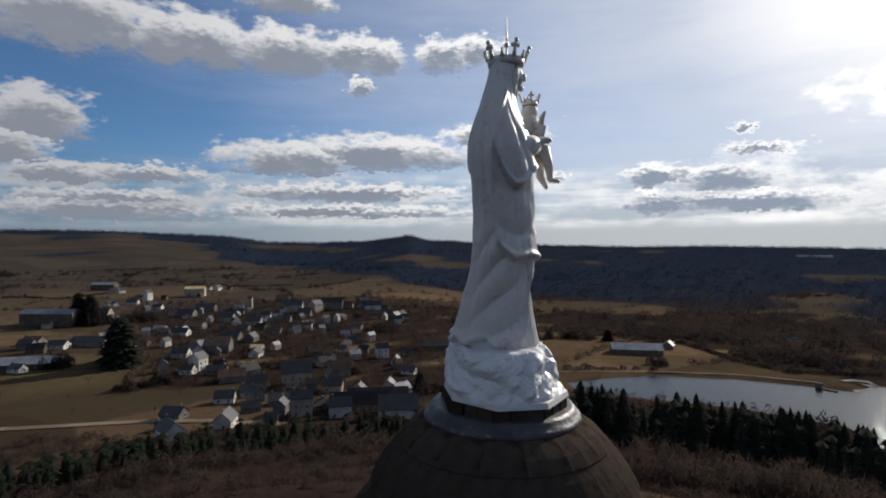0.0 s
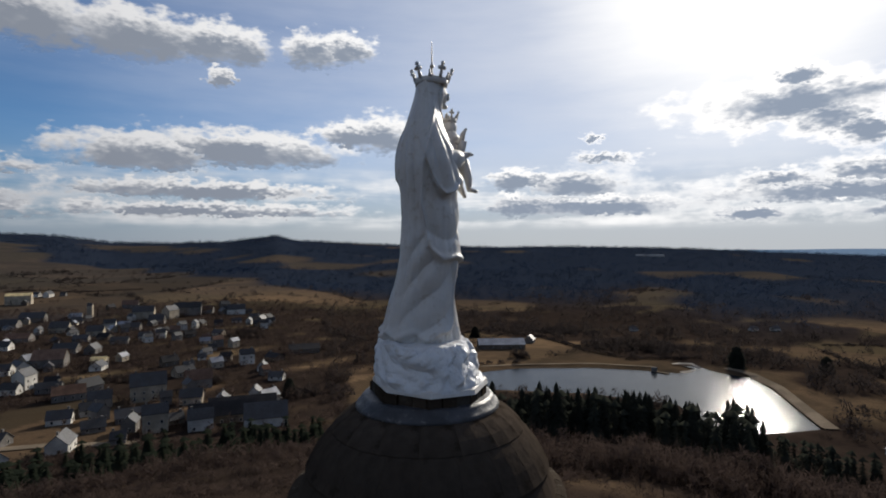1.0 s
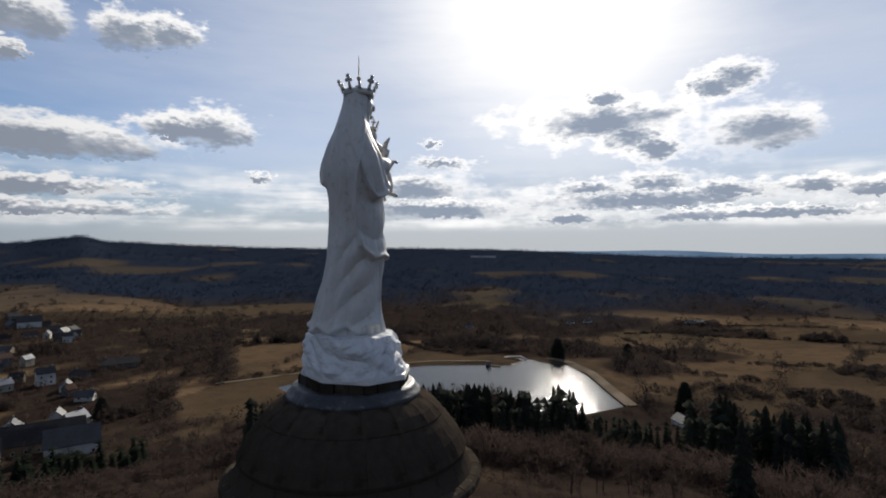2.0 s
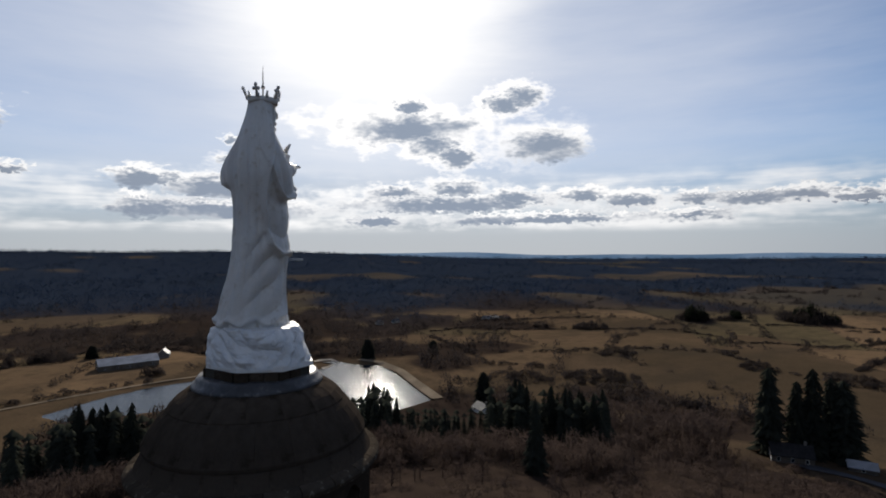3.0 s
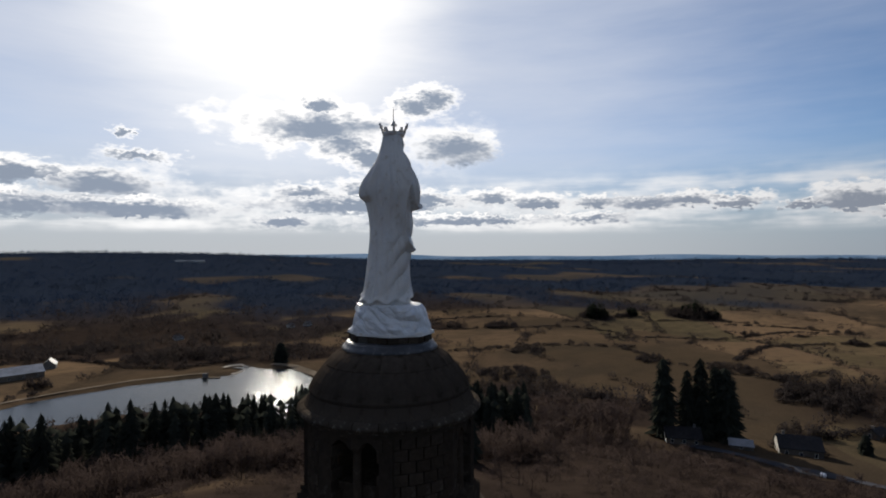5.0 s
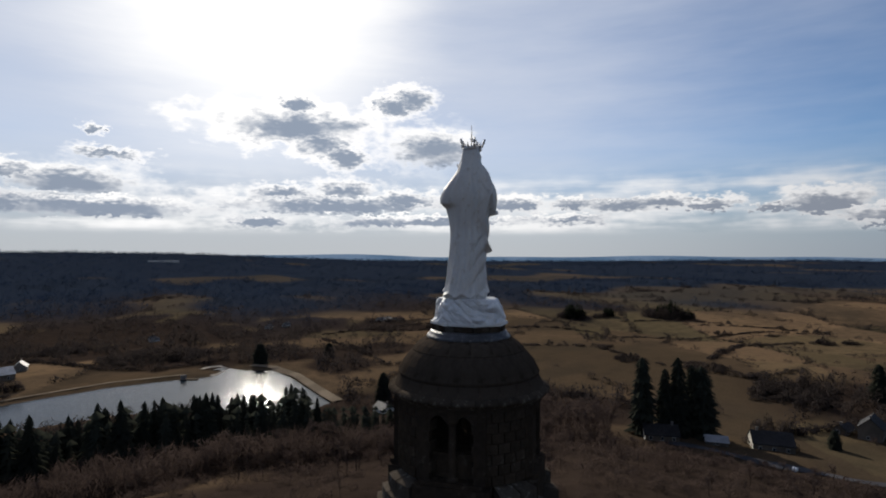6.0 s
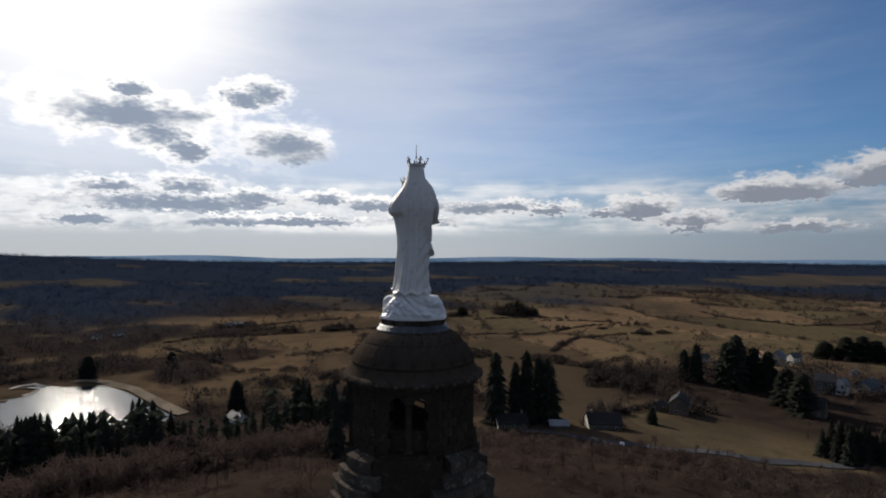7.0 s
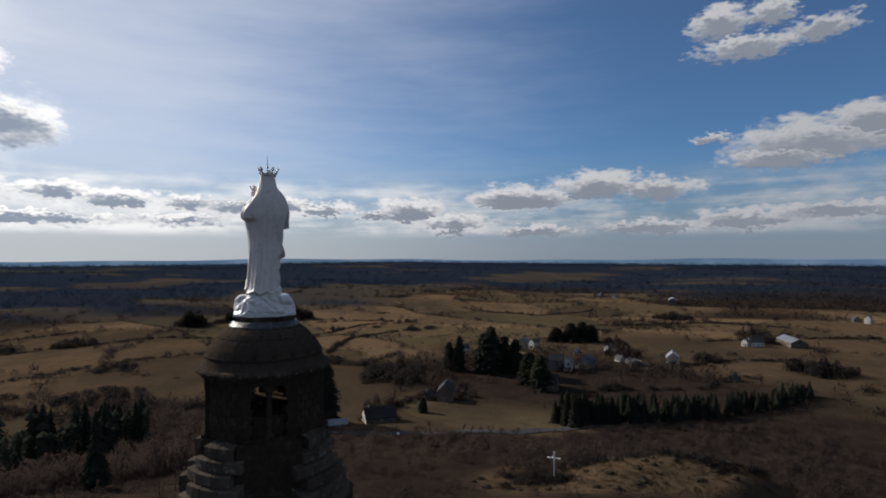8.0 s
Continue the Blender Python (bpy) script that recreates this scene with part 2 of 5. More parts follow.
asphalt = surface("asphalt", (0.045, 0.045, 0.05), 0.8, vary=0.3, grain=3, patch=0.1, coords="World")
pale_path = surface("pale_path", (0.15, 0.12, 0.088), 0.9, vary=0.4, grain=1.0, patch=0.08, coords="World")
cornice_rock = surface("lichened_stone", (0.050, 0.040, 0.031), 0.85, vary=0.5, grain=8, patch=1.2, bump=0.5, tint=(0.07, 0.056, 0.043), stain=(0.26, 0.24, 0.20), spread=0.2)
pale_sand = surface("pale_sand", (0.30, 0.27, 0.23), 0.9, vary=0.3, grain=1.0, patch=0.1, coords="World")
# pale stone, its colour raised further to stand in for sun on the treads
step_stone = surface("pale_sunlit_step_stone", (0.075, 0.062, 0.050), 0.85, vary=0.5, grain=7, patch=1.3, bump=0.5, tint=(0.10, 0.084, 0.068), stain=(0.20, 0.18, 0.155), spread=0.25)
cross_paint = surface("cross_paint", (0.62, 0.61, 0.58), 0.5, vary=0.3, grain=8, patch=1.0)
rock_grey = surface("rock", (0.045, 0.036, 0.026), 0.9, vary=0.6, grain=2.0, patch=0.4, bump=0.6, tint=(0.065, 0.048, 0.03))
bale_film = surface("bale_film", (0.75, 0.75, 0.75), 0.3, vary=0.05, bump=0.0, spec=0.5)

water = bpy.data.materials.new("lake_water")
water.use_nodes = True
q = Graph(water.node_tree)
out = water.node_tree.nodes["Principled BSDF"]
out.inputs["Base Color"].default_value = (0.012, 0.018, 0.024, 1)
out.inputs["Roughness"].default_value = 0.105
out.inputs["IOR"].default_value = 1.16
at = q.add("NewGeometry").outputs["Position"]
ripples = q.noise(q.vec("MULTIPLY", at, (1.0, 1.4, 1.0)), 0.9, 4.0, 0.6)
b = q.add("Bump")
b.inputs["Strength"].default_value = 0.23
b.inputs["Distance"].default_value = 0.35
q.put(b.inputs["Height"], ripples)
q.put(out.inputs["Normal"], b.outputs[0])

# farmland: the cover comes with the sheet, field by field
land = bpy.data.materials.new("farmland")
land.use_nodes = True
q = Graph(land.node_tree)
out = land.node_tree.nodes["Principled BSDF"]
cover_in = q.add("Attribute", attribute_name="cover").outputs["Color"]
parts_in = q.add("SeparateColor")
q.put(parts_in.inputs[0], cover_in)
wood_in, field_in, green_in = parts_in.outputs[0], parts_in.outputs[1], parts_in.outputs[2]
at = q.add("NewGeometry").outputs["Position"]
fine, mid, wide = q.noise(at, 1.3, 5.0, 0.65), q.noise(at, 0.11, 5.0, 0.6), q.noise(at, 0.012, 4.0, 0.5)
straw = q.mix(field_in, (0.058, 0.042, 0.027), (0.195, 0.128, 0.074))
straw = q.mix(q.ramp(wide, 0.4, 0.65, 0.0, 0.25), straw, (0.135, 0.086, 0.056))
straw = q.mix(q.math("MULTIPLY", green_in, q.ramp(mid, 0.2, 0.7, 0.5, 1.0)), straw, (0.096, 0.077, 0.042))
straw = q.mix(q.ramp(mid, 0.42, 0.7, 0.0, 0.45), straw, (0.044, 0.034, 0.023))
heath = q.noise(q.vec("MULTIPLY", at, (1.0, 1.6, 1.0)), 0.006, 5.0, 0.6)
straw = q.mix(q.ramp(heath, 0.50, 0.60, 0.0, 0.45), straw, (0.034, 0.029, 0.022))
litter = q.mix(q.ramp(mid, 0.3, 0.7), (0.023, 0.0165, 0.014), (0.038, 0.027, 0.021))
# alpha: distance haze put into the colour of litter and fields
haze_in = q.add("Attribute", attribute_name="cover").outputs["Alpha"]
litter = q.mix(haze_in, litter, q.mix(q.ramp(mid, 0.3, 0.7), (0.015, 0.023, 0.040), (0.022, 0.030, 0.046)))
straw = q.mix(q.math("MULTIPLY", haze_in, 0.72), straw, (0.042, 0.040, 0.040))
soil = q.mix(wood_in, straw, litter)
soil = q.mix(q.ramp(fine, 0.35, 0.75, 0.0, 0.4), soil, (0.014, 0.0105, 0.006))
q.put(out.inputs["Base Color"], soil)
out.inputs["Roughness"].default_value = 0.95
out.inputs["Specular IOR Level"].default_value = 0.0
b = q.add("Bump")
b.inputs["Strength"].default_value = 0.5
b.inputs["Distance"].default_value = 0.4
q.put(b.inputs["Height"], fine)
q.put(out.inputs["Normal"], b.outputs[0])

# emission stands in for the haze before the farthest hills
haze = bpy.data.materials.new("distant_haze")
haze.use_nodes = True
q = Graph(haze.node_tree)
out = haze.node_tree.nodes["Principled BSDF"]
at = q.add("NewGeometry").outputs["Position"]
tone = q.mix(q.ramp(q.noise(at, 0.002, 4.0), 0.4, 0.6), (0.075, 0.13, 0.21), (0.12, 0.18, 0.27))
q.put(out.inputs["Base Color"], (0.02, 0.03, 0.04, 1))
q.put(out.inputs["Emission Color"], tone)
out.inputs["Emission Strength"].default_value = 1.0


# ---- building helpers ----
def mesh_of(name, bm, material, smooth=False):
    bmesh.ops.recalc_face_normals(bm, faces=bm.faces)
    me = bpy.data.meshes.new(name)
    bm.to_mesh(me)
    bm.free()
    me.materials.append(material)
    if smooth:
        for p in me.polygons:
            p.use_smooth = True
    return me


def part(name, bm, material, parent, label="", smooth=False):
    """Links a bmesh as one mesh under a thing or under a part."""
    ob = new(name, mesh_of(name, bm, material, smooth) if isinstance(bm, bmesh.types.BMesh) else bm)
    ob.parent = parent
    return tagged(ob, label)


def thing(name, label, category, group="", kind="", m=None):
    ob = new(name)
    ob.empty_display_size = 0.2
    ob.matrix_world = m or Matrix()
    return tagged(ob, label, category, group, kind)


def solid(name, verts, faces, material, smooth=False):
    me = bpy.data.meshes.new(name)
    me.from_pydata(verts, [], faces)
    me.materials.append(material)
    if smooth:
        me.polygons.foreach_set("use_smooth", [True] * len(me.polygons))
    me.update()
    return me


def box(bm, lo, hi, m=None):
    (ax, ay, az_), (bx, by, bz) = lo, hi
    v = [bm.verts.new(Vector((x, y, z)) if m is None else m @ Vector((x, y, z))) for z in (az_, bz) for x, y in ((ax, ay), (bx, ay), (bx, by), (ax, by))]
    for f in ((3, 2, 1, 0), (4, 5, 6, 7), (0, 1, 5, 4), (1, 2, 6, 5), (2, 3, 7, 6), (3, 0, 4, 7)):
        bm.faces.new([v[i] for i in f])
    return v


def loft(bm, rings, cap=True):
    """Skins rings of equal length."""
    vs = [[bm.verts.new(p) for p in ring] for ring in rings]
    n = len(vs[0])
    for lo, hi in zip(vs, vs[1:]):
        for i in range(n):
            bm.faces.new((lo[i], lo[(i + 1) % n], hi[(i + 1) % n], hi[i]))
    if cap:
        bm.faces.new(vs[0][::-1])
        bm.faces.new(vs[-1])
    return vs


def circle(r, z, n, cx=0.0, cy=0.0, turn=0.0):
    return [Vector((cx + r * math.cos(2 * math.pi * i / n + turn), cy + r * math.sin(2 * math.pi * i / n + turn), z)) for i in range(n)]


def tube(bm, path, radii, n=8):
    """A tapering limb along a path."""
    rings = []
    for i, p in enumerate(path):
        way = (Vector(path[min(i + 1, len(path) - 1)]) - Vector(path[max(i - 1, 0)])).normalized()
        turn = way.to_track_quat("Z", "Y").to_matrix()
        rings.append([Vector(p) + turn @ Vector((radii[i] * math.cos(2 * math.pi * k / n), radii[i] * math.sin(2 * math.pi * k / n), 0)) for k in range(n)])
    loft(bm, rings)


def ball(bm, c, rx, ry, rz, n=14, m=6, shape=None):
    rings = []
    for j in range(1, 2 * m):
        t = math.pi * j / (2 * m)
        rings.append([])
        for i in range(n):
            p = Vector((math.sin(t) * math.cos(2 * math.pi * i / n), math.sin(t) * math.sin(2 * math.pi * i / n), -math.cos(t)))
            s = shape(p) if shape else 1.0
            rings[-1].append(Vector(c) + Vector((p.x * rx * s, p.y * ry * s, p.z * rz * s)))
    loft(bm, rings)



# ---- land ----
LAKE_Z = -70.0
LAKE = [(62, 280), (89, 291), (115, 296), (132, 292), (154, 287), (177, 276), (190, 268), (198, 262), (210, 269), (207, 281), (220, 275), (220, 260), (224, 250), (230, 243), (219, 219), (203, 190), (190, 166), (174, 166), (147, 168), (157, 209), (127, 235), (87, 252), (66, 262)]
SKY_AZ = [-180, -140, -120, -105, -95, -86, -76, -65, -53, -44, -37, -27, -18, -10, -1, 1.9, 3.6, 5.1, 8, 13, 18, 22, 27, 31, 35, 45, 60, 120, 180]
SKY_EL = [-0.9, -1.04, -1.03, -0.9, -0.8, -0.85, -1.0, -1.02, -0.92, -0.6, -0.25, -0.05, -0.08, 0.09, 0.5, 0.64, 1.12, 0.94, 0.54, 0.37, 0.42, 1.0, 1.16, 1.32, 1.37, 1.3, 1.0, 0.0, -0.9]


def smooth(a, b, v):
    s = np.clip((v - a) / (b - a), 0, 1)
    return s * s * (3 - 2 * s)


def lake_gap(x, y):
    """Signed distance to the shore, negative on the water."""
    best, inside = np.full(np.shape(x), 1e9), np.zeros(np.shape(x), bool)
    for (ax, ay), (bx, by) in zip(LAKE, LAKE[1:] + LAKE[:1]):
        ex, ey = bx - ax, by - ay
        s = np.clip(((x - ax) * ex + (y - ay) * ey) / (ex * ex + ey * ey), 0, 1)
        best = np.minimum(best, np.hypot(x - ax - s * ex, y - ay - s * ey))
        inside ^= ((ay > y) != (by > y)) & (x < ex * (y - ay) / (ey if ey else 1e-9) + ax)
    return np.where(inside, -best, best)


def ground_z(x, y):
    """Height of the land: a steep hill under the tower, a lake basin and farmland that rises to a wooded skyline."""
    x, y = np.asarray(x, float), np.asarray(y, float)
    r, az = np.hypot(x, y), np.degrees(np.arctan2(-x, y))
    z = np.interp(r, [0, 10, 33, 46, 66, 89, 111, 133, 155, 174, 215, 266, 385, 560, 1100, 6000], [-17, -17.2, -18.9, -21.5, -27.5, -34, -43, -51, -57.5, -61, -65.5, -68.5, -69.2, -79, -83, -83])
    town = smooth(-8, 6, az)
    z = np.where(r > 385, z * (1 - town) + town * np.interp(r, [385, 660, 1100, 6000], [-69.2, -66, -60, -60]), z)
    roll = 2.4 * np.sin(x / 62 + 1.3) * np.sin(y / 71 + 0.4) + 1.6 * np.sin(x / 31 - y / 50) + 4 * np.sin(x / 230 + 2) * np.cos(y / 190)
    z += roll * smooth(410, 660, r)
    z += (0.45 * np.sin(x / 5.4 + y / 8.1) + 0.35 * np.sin(y / 3.8 - x / 7.2)) * smooth(10, 30, r) * smooth(240, 150, r)
    sky = 1.2 + 3600 * np.tan(np.radians(np.interp(az, SKY_AZ, SKY_EL)))
    up = smooth(1100, 3600, r)
    ripple = 8 * np.sin(x / 190 + 0.6) * np.sin(y / 230) + 4 * np.sin(x / 97 - y / 120)
    z = z * (1 - up) + sky * up + ripple * smooth(1000, 2000, r) * smooth(3500, 2700, r)
    z -= 30 * smooth(3650, 4200, r)
    # rocky knoll beside the tower, with the cross
    knoll = smooth(1.45, 0.75, np.hypot((x - 35.5) / 5.5, (y + 30) / 14))
    z = z * (1 - knoll) + (-20.7 - 0.03 * (x - 38) + 0.25 * np.sin(x / 2.1 + y / 3.3)) * knoll
    gap = lake_gap(x, y)
    near = smooth(66, 6, gap) * smooth(174, 222, r)
    z = z * (1 - near) - 69.1 * near
    return np.where(gap < 5, z - (z + 72) * smooth(4, -8, gap), z)

rng = np.random.default_rng(7)
# fields: scattered centres, drawn out along the slope of the valley
FIELD_AT = np.stack([rng.uniform(-1500, 1900, 900), rng.uniform(-1500, 2300, 900)], 1)
FIELD_TONE, FIELD_GREEN = rng.random(900) ** 1.3, (rng.random(900) < 0.4) * rng.uniform(0.4, 1.0, 900)
# woods: centre and radius
WOODS = [(60, 1000, 130), (110, 1150, 140), (230, 330, 48), (265, 300, 42), (290, 255, 38), (330, 230, 30), (250, 420, 60), (330, 450, 70), (150, 520, 60), (255, 215, 26), (683, 189, 26), (738, 82, 36), (230, 60, 30), (240, 95, 28), (60, 560, 45), (160, 620, 70), (260, 570, 60), (20, 470, 28), (340, 620, 80), (120, 480, 22), (420, 520, 50), (210, 430, 60), (335, 385, 50), (430, 420, 60), (310, 530, 75), (480, 330, 50), (200, 530, 60)]


def cover_at(x, y):
    """Woodland, field tone and green at a place, each 0 to 1."""
    r, az = np.hypot(x, y), np.degrees(np.arctan2(-x, y))
    wobble = np.sin(x / 23 + 1) * np.sin(y / 19) + 0.6 * np.sin(x / 9.1 - y / 7.3)
    foot = np.interp(az, [-150, -136, -124, -116, -108, -66, -58, -14, -6], [292, 280, 226, 194, 172, 172, 262, 262, 190])
    wood = smooth(8, 14, r + 2 * wobble) * smooth(0.95, 1.25, np.hypot((x - 35.5) / 5.5, (y + 30) / 14) + 0.12 * wobble) * smooth(foot + 12, foot - 8, r + 6 * wobble)
    # open pale slopes on the hill
    wood *= 1 - 0.6 * smooth(15, 7, np.hypot(x - 23, y - 49) + 2 * wobble)
    for cx, cy, rad in WOODS:
        wood = np.maximum(wood, smooth(rad * 1.1, rad * 0.85, np.hypot(x - cx, y - cy) + rad * 0.18 * wobble))
    band = np.sin(x / 260 + 0.8) * np.sin(y / 210 + 2) + 0.7 * np.sin(x / 120 + y / 150) + 0.4 * np.sin(x / 47 - y / 61)
    east = smooth(-50, -62, az) * smooth(-150, -130, az)
    need = np.interp(r, [600, 900, 1300, 2000, 3000, 3800], [1.1, 0.2, -0.35, -0.7, -1.0, -2.0]) - 0.55 * smooth(-8, -14, az) * smooth(-62, -52, az) * smooth(380, 480, r) + 0.25 * smooth(-88, -104, az) * smooth(800, 1100, r) * smooth(2400, 1500, r) + 0.35 * east * smooth(900, 700, r) + 1.5 * smooth(14, 30, az) * smooth(3300, 2600, r)
    wood = np.maximum(wood, smooth(need - 0.25, need + 0.25, band))
    yard = smooth(182, 195, r) * smooth(-9.5, -7.5, az) * smooth(31, 27, az) * smooth(760, 640, r)
    yard *= 1 - smooth(17, 20, az) * smooth(300, 285, r) * smooth(206, 214, r)
    yard *= 1 - smooth(-2.5, -4, az) * smooth(228, 238, r) * smooth(305, 290, r)
    wood = np.maximum(wood, yard * smooth(-1.3, -0.4, wobble))
    wood = np.maximum(wood, 0.45 * smooth(14, 18, az) * smooth(190, 200, r) * smooth(340, 300, r))
    near = np.full(np.shape(x), 1e18)
    pick = np.zeros(np.shape(x), int)
    turn = 0.45
    u, v = x * math.cos(turn) + y * math.sin(turn), (y * math.cos(turn) - x * math.sin(turn)) * 1.7
    fu, fv = FIELD_AT[:, 0] * math.cos(turn) + FIELD_AT[:, 1] * math.sin(turn), (FIELD_AT[:, 1] * math.cos(turn) - FIELD_AT[:, 0] * math.sin(turn)) * 1.7
    for i in range(len(FIELD_AT)):
        d = (u - fu[i]) ** 2 + (v - fv[i]) ** 2
        hit_ = d < near
        near, pick = np.where(hit_, d, near), np.where(hit_, i, pick)
    hill = smooth(190, 150, r)
    return wood, FIELD_TONE[pick] * (1 - hill) + 0.42 * hill, FIELD_GREEN[pick] * (1 - hill)


def haze_share(x, y):
    """Share of haze blue in the land's colour, patchy and rising with distance."""
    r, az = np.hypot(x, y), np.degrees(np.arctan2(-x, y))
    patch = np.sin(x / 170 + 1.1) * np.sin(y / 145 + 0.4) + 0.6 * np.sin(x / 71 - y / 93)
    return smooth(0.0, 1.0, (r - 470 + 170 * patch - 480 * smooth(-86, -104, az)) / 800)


def edge_gap(x, y):
    """How far a place lies from the border of its field."""
    turn = 0.45
    first, second = np.full(np.shape(x), 1e9), np.full(np.shape(x), 1e9)
    for px, py in FIELD_AT:
        dx, dy = x - px, y - py
        d = np.hypot(dx * math.cos(turn) + dy * math.sin(turn), (dy * math.cos(turn) - dx * math.sin(turn)) * 1.7)
        second = np.minimum(second, np.maximum(first, d))
        first = np.minimum(first, d)
    return second - first


bear = np.concatenate([np.arange(-150, 48, 0.44), np.arange(48, 210, 3.0)])
reach = np.concatenate([[0.5], np.arange(3, 60, 2.5), np.arange(60, 300, 3.2), np.arange(300, 900, 6.0), np.geomspace(900, 4950, 90)])
A, R = np.meshgrid(np.radians(bear), reach)
GX, GY = -np.sin(A) * R, np.cos(A) * R
GZ = ground_z(GX, GY)
ny, nx = GX.shape
idx = np.arange(nx * ny).reshape(ny, nx)
nxt = np.roll(idx, -1, axis=1)
quads = np.stack([idx[:-1], idx[1:], nxt[1:], nxt[:-1]], -1).reshape(-1, 4)
me = bpy.data.meshes.new("ground")
me.from_pydata(np.stack([GX, GY, GZ], -1).reshape(-1, 3).tolist(), [], quads.tolist())
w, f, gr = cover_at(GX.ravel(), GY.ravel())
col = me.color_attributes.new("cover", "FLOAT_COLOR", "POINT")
col.data.foreach_set("color", np.stack([w, f, gr, haze_share(GX.ravel(), GY.ravel())], -1).astype(np.float32).ravel())
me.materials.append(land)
me.polygons.foreach_set("use_smooth", [True] * len(me.polygons))
me.update()
me.flip_normals()
tagged(new("ground", me), "rolling winter farmland, straw and olive fields with brown woods", "ground", kind="structure")

bm = bmesh.new()
ring = [Vector((x, y, LAKE_Z)) for x, y in LAKE]
cx, cy = sum(p.x for p in ring) / len(ring), sum(p.y for p in ring) / len(ring)
face = bm.faces.new([bm.verts.new(p + (p - Vector((cx, cy, LAKE_Z))).normalized() * 4) for p in ring])
bmesh.ops.triangulate(bm, faces=[face])
tagged(new("water", mesh_of("water", bm, water)), "still reservoir lake glittering in low sun", "lake", kind="structure")

# shell added round the land to carry the glowing haze colour
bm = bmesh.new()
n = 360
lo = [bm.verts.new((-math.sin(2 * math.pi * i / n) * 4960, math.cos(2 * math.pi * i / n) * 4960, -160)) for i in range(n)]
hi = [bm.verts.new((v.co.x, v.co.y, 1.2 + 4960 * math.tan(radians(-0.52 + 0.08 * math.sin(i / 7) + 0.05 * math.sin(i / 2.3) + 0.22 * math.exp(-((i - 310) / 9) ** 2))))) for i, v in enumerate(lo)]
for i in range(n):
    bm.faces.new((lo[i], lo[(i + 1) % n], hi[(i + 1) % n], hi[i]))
tagged(new("backdrop", mesh_of("backdrop", bm, haze)), "faint blue hills with glowing painted haze on the far horizon", "hills", kind="structure")


def ribbon(name, line, width, material, label, category, lift=0.12):
    """A road or path laid on the land."""
    pts = []
    for (ax, ay), (bx, by) in zip(line, line[1:]):
        k = max(1, int(math.hypot(bx - ax, by - ay) / 4))
        pts += [(ax + (bx - ax) * i / k, ay + (by - ay) * i / k) for i in range(k)]
    pts.append(line[-1])
    vs, fs = [], []
    for i, (x, y) in enumerate(pts):
        x0, y0 = pts[max(0, i - 1)]
        x1, y1 = pts[min(len(pts) - 1, i + 1)]
        l = math.hypot(x1 - x0, y1 - y0)
        sx, sy = -(y1 - y0) / l * width / 2, (x1 - x0) / l * width / 2
        for s in (-1, 1):
            px, py = x + s * sx, y + s * sy
            vs.append((px, py, float(ground_z(px, py)) + lift))
        if i:
            fs.append((2 * i - 2, 2 * i - 1, 2 * i + 1, 2 * i))
    return tagged(new(name, solid(name, vs, fs, material)), label, category, kind="structure")


ribbon("road", [(190, 26), (184, 10), (180, 1), (177, -9), (176, -19), (175, -30), (174, -42), (173, -56), (176, -74), (184, -96)], 5.5, asphalt, "narrow grey country road", "road", 0.3)
ribbon("dam_path", [(228, 262), (231, 246), (222, 219), (205, 189), (191, 163)], 5.0, pale_path, "pale track along the top of the dam", "path", 0.5)
ribbon("breakwater", [(204, 277), (211, 280), (217, 277), (217, 270), (211, 266), (204, 263), (198, 261)], 2.0, pale_sand, "pale sandy bank curving out into the lake", "bank", 0.9)
ribbon("street", [(-200, 200), (-150, 204), (-118, 207), (-90, 205), (-60, 196)], 5.0, pale_path, "pale street at the edge of the village", "road", 0.3)
ribbon("shore_path", [(36, 299), (84, 302), (121, 300), (160, 293), (190, 276)], 2.5, pale_path, "pale shore path", "path", 0.3)

# ---- statue ----
STATUE_TURN, TOWER_TURN = -10.0, 8.0
S = 0.74


